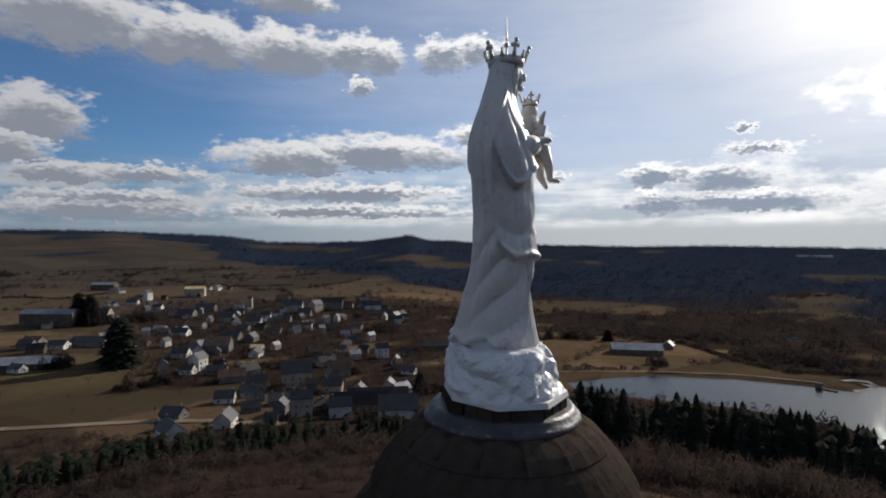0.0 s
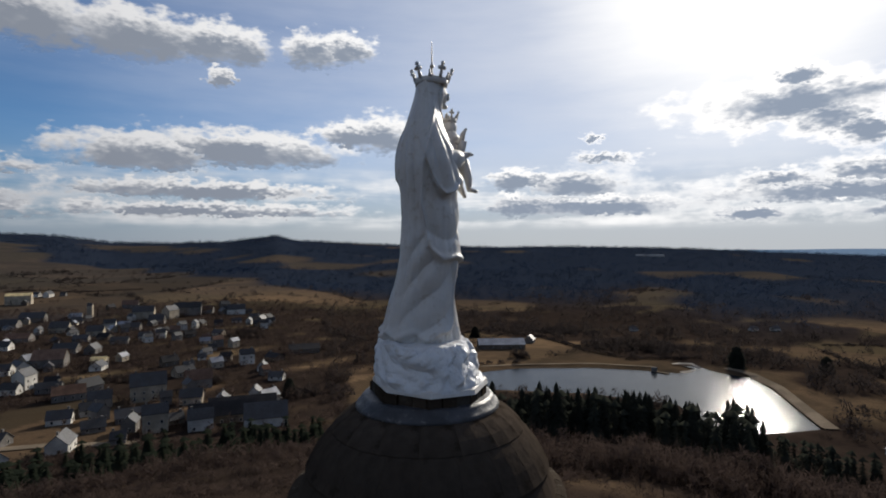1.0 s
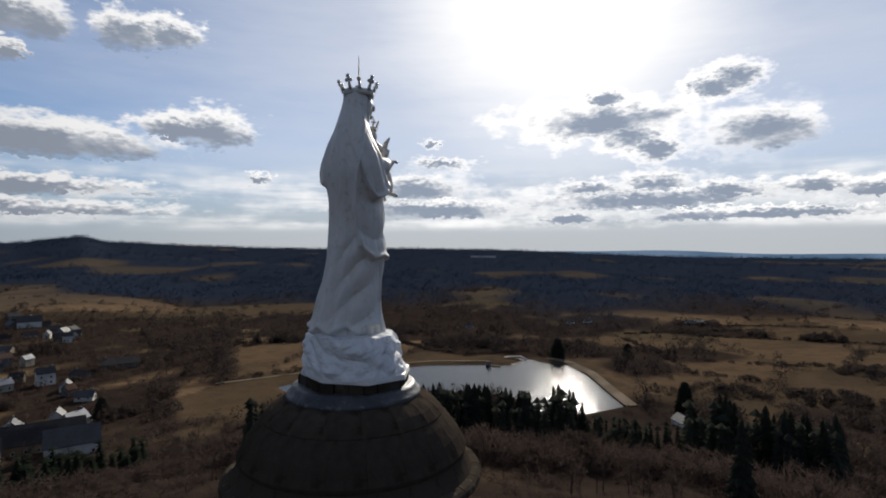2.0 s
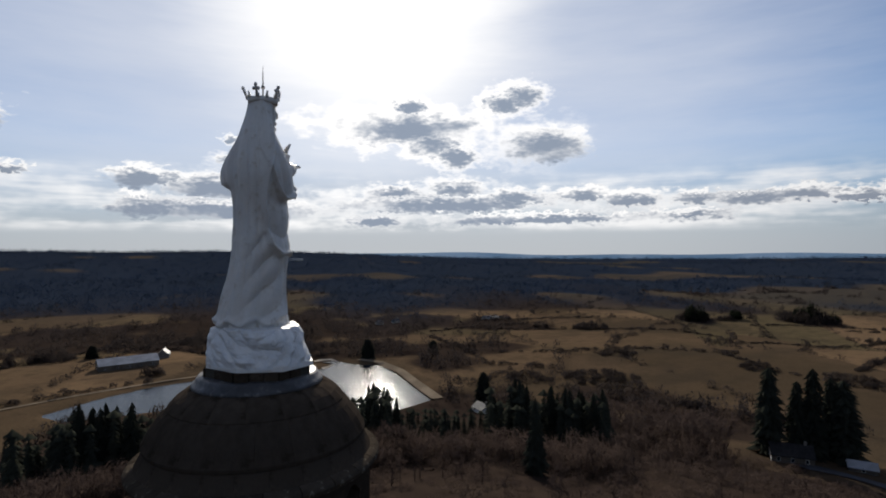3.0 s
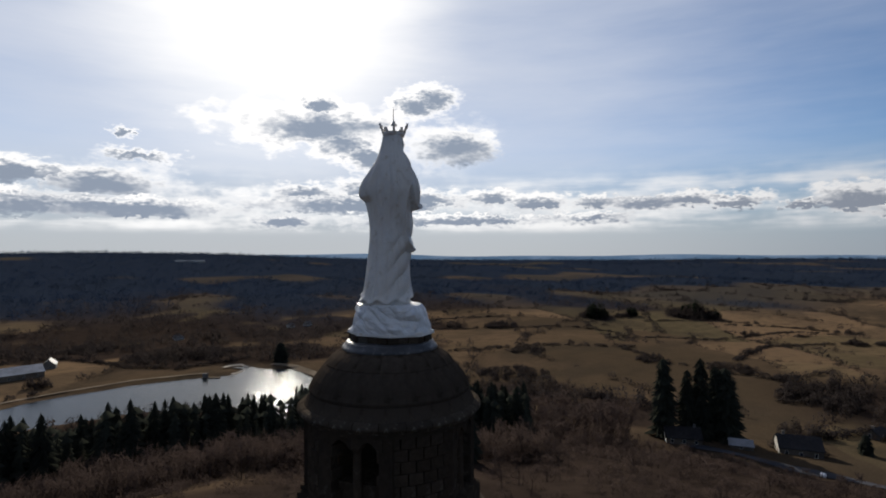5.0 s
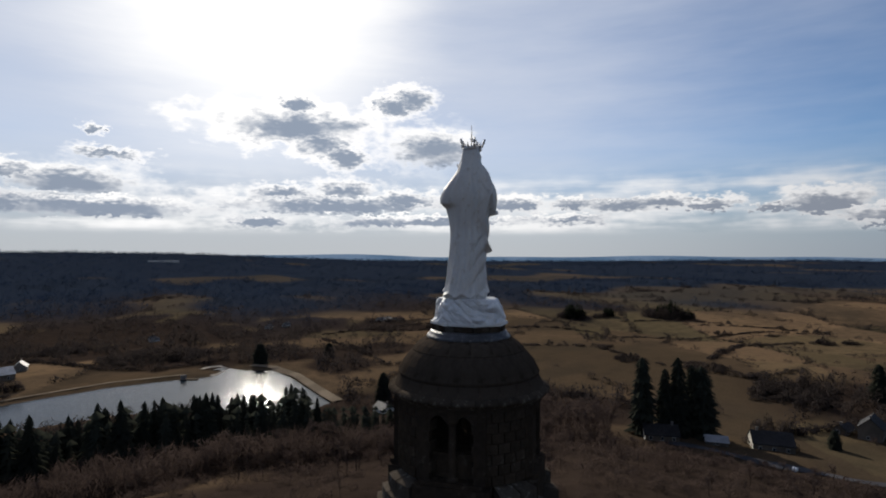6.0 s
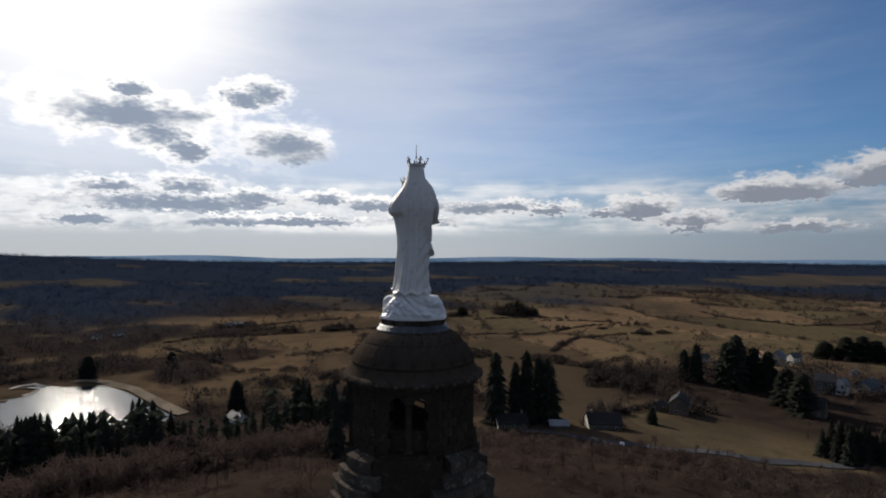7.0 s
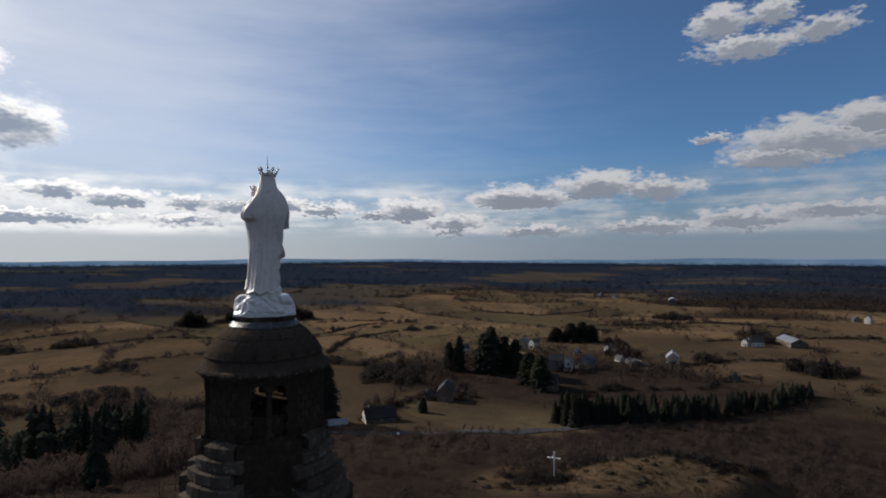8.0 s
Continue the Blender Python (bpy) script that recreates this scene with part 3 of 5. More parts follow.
def statue():
    """Robed standing figure with a small seated figure on one arm, crowned; x forward, y to its left."""
    zs = [0, 0.25, 0.5, 1.0, 1.3, 1.57, 1.8, 2.12, 2.44, 2.76, 3.03, 3.25, 3.4, 3.6, 3.76, 4.04, 4.31, 4.6]
    back = [0.80, 0.72, 0.64, 0.50, 0.45, 0.43, 0.42, 0.41, 0.42, 0.45, 0.47, 0.46, 0.44, 0.40, 0.34, 0.27, 0.21, 0.17]
    fore = [0.62, 0.56, 0.51, 0.45, 0.44, 0.46, 0.46, 0.44, 0.44, 0.44, 0.40, 0.36, 0.31, 0.25, 0.21, 0.20, 0.27, 0.30]
    left = [0.66, 0.62, 0.59, 0.55, 0.54, 0.54, 0.545, 0.56, 0.60, 0.70, 0.76, 0.67, 0.58, 0.42, 0.33, 0.23, 0.18, 0.15]
    right = [0.52, 0.50, 0.48, 0.47, 0.49, 0.52, 0.51, 0.50, 0.53, 0.60, 0.66, 0.62, 0.58, 0.53, 0.47, 0.41, 0.36, 0.32]
    bm = bmesh.new()
    rows, cols = 200, 190
    z = np.linspace(0, 4.52, rows + 1)[:, None] * np.ones((1, cols))
    th = np.linspace(-math.pi, math.pi, cols, endpoint=False)[None, :] * np.ones((rows + 1, 1))
    ang = np.degrees(th)
    fine = z[:, 0]
    blur = np.exp(-((fine[:, None] - fine[None, :]) / 0.10) ** 2)
    blur /= blur.sum(1, keepdims=True)
    b, f, l, r = ((blur @ np.interp(fine, zs, t))[:, None] for t in (back, fore, left, right))
    c, s = np.cos(th), np.sin(th)

    def away(a0):
        """Degrees round the figure from the bearing a0."""
        return (ang - a0 + 180) % 360 - 180

    def near(a0, width):
        return np.exp(-(away(a0) / width) ** 2)

    def smooth_step(v):
        v = np.clip(v, 0, 1)
        return v * v * (3 - 2 * v)

    d = np.zeros_like(z)
    # long pleats of the veil and mantle down the back: bearing at the shoulder and at the hem, depth, width
    for top, foot, deep, wide in ((112, 101, 0.030, 6), (131, 127, 0.042, 8), (152, 150, 0.030, 7), (171, 168, 0.055, 7), (186, 190, 0.028, 5.5), (203, 211, 0.050, 8), (226, 238, 0.045, 8)):
        drift = top + (foot - top) * np.clip((4.0 - z) / 3.8, 0, 1) + 2.5 * np.sin(1.9 * z + top)
        a = (ang - drift + 180) % 360 - 180
        taper = smooth_step((4.15 - z) / 0.9) * (0.55 + 0.45 * np.sin(1.3 * z + top * 0.7) ** 2)
        d += deep * taper * np.exp(-(a / wide) ** 2)
        d -= 0.6 * deep * taper * np.exp(-((a - 1.55 * wide) / (0.45 * wide)) ** 2)
    # hem of the mantle, lifted over the feet in front
    hem = 0.10 + 1.05 * np.exp(-(away(-8) / 30) ** 2) + 1.15 * np.exp(-(away(40) / 52) ** 2) + 0.05 * np.sin(np.radians(ang) * 9)
    over = smooth_step((z - hem + 0.02) / 0.04)
    d += 0.07 * over - 0.035 + 0.05 * np.exp(-((z - hem - 0.06) / 0.055) ** 2)
    # its upper fold, gathered under the right arm and hanging in a swag to the knee
    edge_at = np.interp(z, [1.30, 1.42, 1.65, 2.32, 3.0, 3.6, 4.1], [-62, -72, -94, -107, -104, -90, -60])
    lap = smooth_step((ang - edge_at) / 5) * smooth_step((-8 - ang) / 14) * smooth_step((z - 1.38 - 0.05 * np.sin(ang / 9)) / 0.06) * smooth_step((4.2 - z) / 0.5)
    roll = np.exp(-((ang - edge_at - 4) / 5) ** 2) * smooth_step((z - 1.38) / 0.1) * smooth_step((4.1 - z) / 0.5) + np.exp(-((z - 1.46) / 0.06) ** 2) * smooth_step((ang + 80) / 10) * smooth_step((-8 - ang) / 14)
    d += 0.075 * lap + 0.065 * np.clip(roll, 0, 1)
    sag = (z - 1.4) / 0.33 - 0.5 * ((ang + 55) / 40) ** 2 + 0.2 * np.sin(2.1 * z)
    d += 0.075 * lap * smooth_step((2.6 - z) / 0.4) * (np.abs(np.cos(math.pi * sag * 0.5)) ** 0.8 - 0.6)
    # slanting folds that run from the knee down to the train behind
    slant = near(-92, 44) * smooth_step((2.1 - z) / 0.5) * (1 - lap)
    run = (z - 0.0088 * (ang + 63) - 1.3 + 0.05 * np.sin(ang / 13)) / 0.27
    d += 0.10 * slant * (np.abs(np.cos(math.pi * run * 0.5)) ** 0.8 - 0.6)
    # upright folds of the tunic under the hem
    d += 0.06 * (1 - over) * (np.abs(np.cos(np.radians(ang) * 7.5 + 0.5 * z)) ** 0.8 - 0.6)
    # wide sleeve over the right forearm, open and turned over at its edge
    cuff = 2.52 + 0.36 * (away(-52) / 38) ** 2 + 0.10 * np.sin(away(-52) / 11)
    sleeve = near(-52, 46) * smooth_step((z - cuff) / 0.05) * smooth_step((3.95 - z) / 0.75)
    d += 0.14 * sleeve + 0.09 * near(-52, 34) * np.exp(-((z - cuff - 0.05) / 0.05) ** 2)
    pull = (away(-64) / 13 + 1.6 * (z - 3.1))
    d += 0.055 * sleeve * (np.abs(np.cos(math.pi * pull * 0.5)) ** 0.8 - 0.6)
    # elbow and sleeve of the arm that carries the child
    d += 0.19 * near(146, 24) * smooth_step((z - 2.70) / 0.18) * smooth_step((3.95 - z) / 0.95)
    rough_ = np.array([[noise.noise(Vector((2.6 * math.cos(t), 2.6 * math.sin(t), 1.3 * q_))) + 0.5 * noise.noise(Vector((7 * math.cos(t), 7 * math.sin(t), 3.1 * q_))) for t in th[0]] for q_ in z[:, 0]])
    k = 1 + (d + 0.02 * rough_) / np.maximum(0.35, 0.5 * (b + r)) * np.where(z < 3.9, 1, np.maximum(0.25, (4.6 - z) / 0.7))
    X, Y = np.where(c > 0, f, b) * c * k + 0.01, np.where(s > 0, l, r) * s * k
    loft(bm, [[Vector((X[j, i], Y[j, i], z[j, i])) for i in range(cols)] for j in range(rows + 1)])
    # face under the veil, with brow, nose and chin, and the hair beside it
    ball(bm, (0.16, -0.07, 4.27), 0.20, 0.155, 0.235, 20, 9)
    ball(bm, (0.365, -0.07, 4.26), 0.035, 0.028, 0.07, 8, 4)
    ball(bm, (0.31, -0.07, 4.09), 0.055, 0.06, 0.045, 8, 4)
    for w in (-1, 1):
        tube(bm, [(0.25, -0.07 + w * 0.10, 4.42), (0.24, -0.07 + w * 0.17, 4.25), (0.20, -0.07 + w * 0.16, 4.02), (0.20, -0.07 + w * 0.18, 3.82)], [0.05, 0.06, 0.055, 0.03], 10)
    # forearm and hand out of the sleeve
    tube(bm, [(0.10, -0.56, 3.08), (0.30, -0.48, 3.08), (0.46, -0.38, 3.12), (0.56, -0.32, 3.17)], [0.24, 0.22, 0.17, 0.13], 18)
    tube(bm, [(0.48, -0.38, 3.14), (0.60, -0.31, 3.19), (0.67, -0.28, 3.22)], [0.08, 0.065, 0.06], 10)
    for w in (-0.04, 0.0, 0.04):
        tube(bm, [(0.65, -0.28 + w, 3.22), (0.74, -0.25 + w, 3.24), (0.79, -0.23 + w, 3.22)], [0.026, 0.022, 0.010], 6)
    tube(bm, [(0.10, 0.62, 3.10), (0.34, 0.62, 3.08), (0.52, 0.50, 3.1)], [0.24, 0.20, 0.14], 14)
    tube(bm, [(0.30, 0.78, 3.22), (0.36, 0.88, 3.36), (0.36, 0.95, 3.5)], [0.07, 0.05, 0.03], 8)

    # cloth that falls in front
    def fall(p):
        return 1 + 0.12 * math.sin(14 * p.y + 3 * p.z)
    ball(bm, (0.38, -0.02, 1.98), 0.13, 0.34, 0.92, 24, 10, fall)
    ball(bm, (0.42, -0.20, 1.55), 0.12, 0.13, 0.55, 16, 8, fall)
    # small seated figure
    ball(bm, (0.46, 0.44, 3.42), 0.21, 0.22, 0.36, 16, 7)
    ball(bm, (0.44, 0.56, 3.86), 0.135, 0.13, 0.165, 14, 7)
    tube(bm, [(0.54, 0.30, 3.60), (0.62, 0.14, 3.50), (0.64, 0.06, 3.64), (0.70, 0.02, 3.74)], [0.075, 0.065, 0.045, 0.02], 8)
    tube(bm, [(0.46, 0.40, 3.25), (0.68, 0.30, 3.16), (0.76, 0.28, 2.86), (0.78, 0.28, 2.68), (0.92, 0.24, 2.64)], [0.12, 0.11, 0.075, 0.055, 0.03], 10)
    tube(bm, [(0.44, 0.46, 3.22), (0.60, 0.48, 3.06), (0.62, 0.47, 2.75), (0.72, 0.46, 2.55)], [0.12, 0.10, 0.07, 0.03], 10)
    box(bm, (-0.13, -0.12, -0.03), (0.13, 0.12, 0.03), pose(0.64, 0.12, 3.30, 0, 8, 10))
    box(bm, (-0.06, -0.09, -0.11), (0.06, 0.09, 0.11), pose(0.62, 0.14, 3.42, 0, 12, 10))

    # crowns: a band and splayed fleurons
    def crown(cx, cy, z, r, h, big):
        loft(bm, [circle(r, z, 28, cx, cy), circle(r * 1.06, z, 28, cx, cy), circle(r * 1.12, z + 0.34 * h, 28, cx, cy), circle(r * 1.05, z + 0.34 * h, 28, cx, cy)])
        for i in range(big * 2):
            t = 2 * math.pi * i / (big * 2) + 0.2
            tall = h if i % 2 == 0 else 0.62 * h
            w = Vector((math.cos(t), math.sin(t), 0))
            side = Vector((-w.y, w.x, 0))
            foot, top = Vector((cx, cy, z + 0.3 * h)) + w * r * 1.08, Vector((cx, cy, z + tall)) + w * r * (1.42 if i % 2 == 0 else 1.2)
            tube(bm, [foot, foot.lerp(top, 0.6), top], [0.05 * h / 0.4, 0.03 * h / 0.4, 0.022 * h / 0.4], 6)
            if i % 2 == 0:
                # a broad three-lobed leaf, leaning outward
                for q_, k, size in ((side * 0.062, 0.66, 0.030), (side * -0.062, 0.66, 0.030), (Vector(), 0.98, 0.034), (Vector(), 0.80, 0.028), (side * 0.03, 0.70, 0.03), (side * -0.03, 0.70, 0.03)):
                    ball(bm, foot.lerp(top, k) + q_ * h / 0.4, size * h / 0.3, size * h / 0.3, size * 1.15 * h / 0.3, 8, 3)
            else:
                ball(bm, top, 0.028 * h / 0.4, 0.028 * h / 0.4, 0.028 * h / 0.4, 6, 3)
    crown(0.08, -0.08, 4.44, 0.265, 0.31, 5)
    crown(0.44, 0.56, 3.96, 0.12, 0.20, 4)
    bmesh.ops.scale(bm, vec=(S, S, S), verts=bm.verts)
    ob = new("statue", mesh_of("statue", bm, white_paint, True))
    ob.matrix_world = pose(0, 0, 0, 0, 0, STATUE_TURN)
    return tagged(ob, "tall white painted statue of a crowned robed figure", "statue")


statue()

rod = thing("lightning_rod", "thin dark lightning rod above the statue's crown", "lightning rod", m=pose(0.08 * S, -0.07 * S, 4.5 * S))
bm = bmesh.new()
tube(bm, [(0, 0, 0), (0, 0, 0.3), (0, 0, 0.54)], [0.014, 0.010, 0.004], 6)
part("rod", bm, gilt_iron, rod)
bm = bmesh.new()
ball(bm, (0, 0, 0.22), 0.03, 0.03, 0.03, 8, 3)
part("collar", bm, gilt_iron, rod)

# ---- pedestal rock ----
pedestal = thing("pedestal", "white painted artificial rock pedestal under the statue", "pedestal", m=pose(0, 0, 0, 0, 0, TOWER_TURN))
bm = bmesh.new()
rings, rows, cols = [], 60, 150
for j in range(rows + 1):
    k = j / rows
    z = 0.03 - 0.53 * k
    ring = []
    for i in range(cols):
        th = 2 * math.pi * i / cols
        c, s = math.cos(th), math.sin(th)
        ax = (0.59 + 0.07 * k if c < 0 else 0.50 + 0.21 * k ** 0.8)
        ay = 0.60 + 0.22 * k ** 0.7
        # rounded boulders heaped in courses, with clefts between them
        p = Vector((2.6 * c, 2.6 * s, 5.0 * z + 1.1 * math.sin(2 * th)))
        lump = 0.15 * noise.noise(p * 0.62) + 0.09 * abs(noise.noise(p * 1.0 + Vector((3, 1, 7)))) - 0.07 * (1 - min(1.0, 3.0 * abs(noise.noise(p * 0.55 + Vector((9, 2, 5)))))) ** 2
        lump += 0.05 * abs(noise.noise(p * 1.9)) + 0.012 * noise.noise(p * 5.0)
        grow = lump * (1.0 if k < 0.8 else max(0.15, (1 - k) / 0.2))
        if j == 0:
            grow -= 0.10
        ring.append(Vector((ax * c * (1 + grow), ay * s * (1 + grow), z + 0.03 * noise.noise(p * 1.3) * (1 - k))))
    rings.append(ring)
loft(bm, rings)
part("rock", bm, white_rock, pedestal)
bm = bmesh.new()
loft(bm, [[Vector((0.03 + p.x * 0.86, p.y * 1.04, p.z)) for p in circle(r, z, 8, 0, 0, math.pi / 8)] for r, z in ((0.78, -0.46), (0.835, -0.475), (0.85, -0.535), (0.80, -0.54))])
part("skirting", bm, white_paint, pedestal, "white painted octagonal foot of the pedestal")

# ---- tower ----
tower = thing("chapel_tower", "dark stone domed chapel tower with open belfry arches", "tower", m=pose(0, 0, 0, 0, 0, TOWER_TURN))


def arc_block(r0, r1, z0, z1, span, slope=0.0, seg=2, bev=0.012, material=None):
    """A stone of a ring: inner and outer radius, height, angle in degrees; the top falls outward by slope."""
    bm = bmesh.new()
    def ring(r, z, cut):
        a = radians(span) / 2 - cut / r
        return [Vector((r * math.cos(-a + 2 * a * i / seg), r * math.sin(-a + 2 * a * i / seg), z)) for i in range(seg + 1)]
    rows = [ring(r0, z0, bev), ring(r1 - bev, z0, bev), ring(r1, z0 + bev, bev), ring(r1, z1 - slope - bev, bev), ring(r1 - bev, z1 - slope, bev), ring(r0, z1, bev)]
    vs = [[bm.verts.new(p) for p in row] for row in rows]
    for lo, hi in zip(vs, vs[1:] + vs[:1]):
        for i in range(seg):
            bm.faces.new((lo[i], lo[i + 1], hi[i + 1], hi[i]))
    bm.faces.new([row[0] for row in vs][::-1])
    bm.faces.new([row[-1] for row in vs])
    return mesh_of("stone", bm, material or basalt)


def ring_of(name, me, n, parent, skip=None, turn=0.0, up=0.0):
    for i in range(n):
        t = 360 * i / n + turn
        if skip and skip(t % 360):
            continue
        ob = new(name, me)
        ob.parent = parent
        ob.rotation_euler[2] = radians(t)
        ob.location[2] = up


def lathe(name, prof, material, parent, n=72, label="", smooth=False):
    bm = bmesh.new()
    loft(bm, [circle(r, z, n) for r, z in prof])
    return part(name, bm, material, parent, label, smooth)


# octagonal course and flashing under the pedestal
neck = lathe("neck", [(0.73, -0.52), (0.74, -0.80)], mortar, tower, 8)
neck.scale = (0.88, 1.0, 1)
lathe("flashing", [(0.80, -0.66), (0.83, -0.665), (0.86, -0.70), (0.875, -0.74), (0.91, -0.76), (0.93, -0.80), (0.92, -0.825), (0.72, -0.83)], lead, tower, 64, "grey metal flashing round the neck", True)
# dome: a core under three courses of lapped slabs
lathe("dome_core", [(0.76, -0.82), (1.12, -1.02), (1.44, -1.45), (1.56, -1.80), (1.56, -1.94), (0.5, -1.94)], basalt, tower, 96)


def slab(prof, span, thick=0.07):
    bm = bmesh.new()
    rows = []
    for r, z in prof + [(r - thick * 0.7, z - thick * 0.6) for r, z in reversed(prof)]:
        a = radians(span) / 2 - 0.0014 / r
        rows.append([bm.verts.new((r * math.cos(-a + a * i), r * math.sin(-a + a * i), z)) for i in range(3)])
    for lo, hi in zip(rows, rows[1:] + rows[:1]):
        for i in range(2):
            bm.faces.new((lo[i], lo[i + 1], hi[i + 1], hi[i]))
    bm.faces.new([row[0] for row in rows][::-1])
    bm.faces.new([row[-1] for row in rows])
    return mesh_of("slab", bm, slab_stone)


TIERS = [(16, [(0.84, -0.775), (0.99, -0.845), (1.13, -0.945), (1.235, -1.06), (1.225, -1.10)]),
         (20, [(1.17, -1.02), (1.31, -1.15), (1.45, -1.33), (1.555, -1.52), (1.545, -1.57)]),
         (24, [(1.48, -1.48), (1.545, -1.62), (1.60, -1.74), (1.635, -1.80), (1.625, -1.85)])]


def cornice_stone():
    """One length of the rounded cornice moulding."""
    bm = bmesh.new()
    prof = [(1.48, -1.80), (1.66, -1.80), (1.715, -1.815), (1.755, -1.845), (1.77, -1.885), (1.755, -1.925), (1.715, -1.95), (1.69, -1.955), (1.685, -1.985), (1.48, -1.985)]
    a = radians(15) / 2 - 0.004
    rows = [[bm.verts.new((r * math.cos(-a + a * i), r * math.sin(-a + a * i), z)) for i in range(3)] for r, z in prof]
    for lo, hi in zip(rows, rows[1:] + rows[:1]):
        for i in range(2):
            bm.faces.new((lo[i], lo[i + 1], hi[i + 1], hi[i]))
    bm.faces.new([row[0] for row in rows][::-1])
    bm.faces.new([row[-1] for row in rows])
    return mesh_of("cornice_stone", bm, cornice_rock)


# ---- belfry drum with four pairs of openings ----
DRUM_UP = 0.33
FACES = [185 + 90 * k for k in range(4)]
lathe("drum_ring", [(1.34, -2.28), (1.60, -2.28), (1.60, -2.42), (1.34, -2.42), (1.34, -2.28)], basalt, tower, 72).location[2] = DRUM_UP


def set_round(ob, f):
    ob.rotation_euler[2] = radians(f)
    ob.location[2] = DRUM_UP


def near_face(t, half):
    return any(abs((t - f + 180) % 360 - 180) < half for f in FACES)


lathe("belfry_floor", [(0.05, -3.30), (1.33, -3.30), (1.33, -3.95), (0.05, -3.95)], basalt, tower, 48).location[2] = DRUM_UP
for f in FACES:
    bm = bmesh.new()
    loft(bm, [circle(r, z, 12, 1.40) for r, z in ((0.13, -3.84), (0.13, -3.76), (0.085, -3.72), (0.075, -2.72), (0.10, -2.66), (0.14, -2.62), (0.14, -2.42))])
    set_round(part("colonnette", bm, basalt, tower, smooth=False), f)
    for s in (-1, 1):
        bm = bmesh.new()
        # rounded head of each light
        pts = [(0.36 * k / 8 - 0.18, 0.15 * math.sin(math.pi * k / 8)) for k in range(9)]
        outer = [(y, -2.64 + h) for y, h in pts] + [(0.26, -2.64), (0.26, -2.40), (-0.26, -2.40), (-0.26, -2.64)]
        a_ = [bm.verts.new((1.28, y + s * 0.26, z)) for y, z in outer]
        b_ = [bm.verts.new((1.525, y + s * 0.26, z)) for y, z in outer]
        bm.faces.new(a_)
        bm.faces.new(b_[::-1])
        for i in range(len(a_)):
            bm.faces.new((a_[i], a_[(i + 1) % len(a_)], b_[(i + 1) % len(b_)], b_[i]))
        set_round(part("arch_head", bm, basalt, tower), f)
    for s in (-1, 1):
        bm = bmesh.new()
        box(bm, (1.26, s * 0.57 - 0.12, -3.84), (1.50, s * 0.57 + 0.12, -2.40))
        set_round(part("jamb", bm, basalt, tower), f)
    bm = bmesh.new()
    box(bm, (1.30, -0.66, -3.86), (1.60, 0.66, -3.78))
    set_round(part("window_sill", bm, basalt, tower), f)
    # plain panel below each opening, between the stepped courses
    bm = bmesh.new()
    box(bm, (1.15, -0.78, -6.3), (1.60, 0.78, -3.87))
    set_round(part("panel", bm, basalt, tower), f)

# body below
lathe("tower_body", [(2.42, -5.45), (2.44, -17.6), (2.2, -17.6), (2.2, -5.45)], basalt, tower, 8)
lathe("tower_base", [(2.7, -15.8), (2.8, -17.8), (2.2, -17.8), (2.2, -15.8)], basalt, tower, 8)

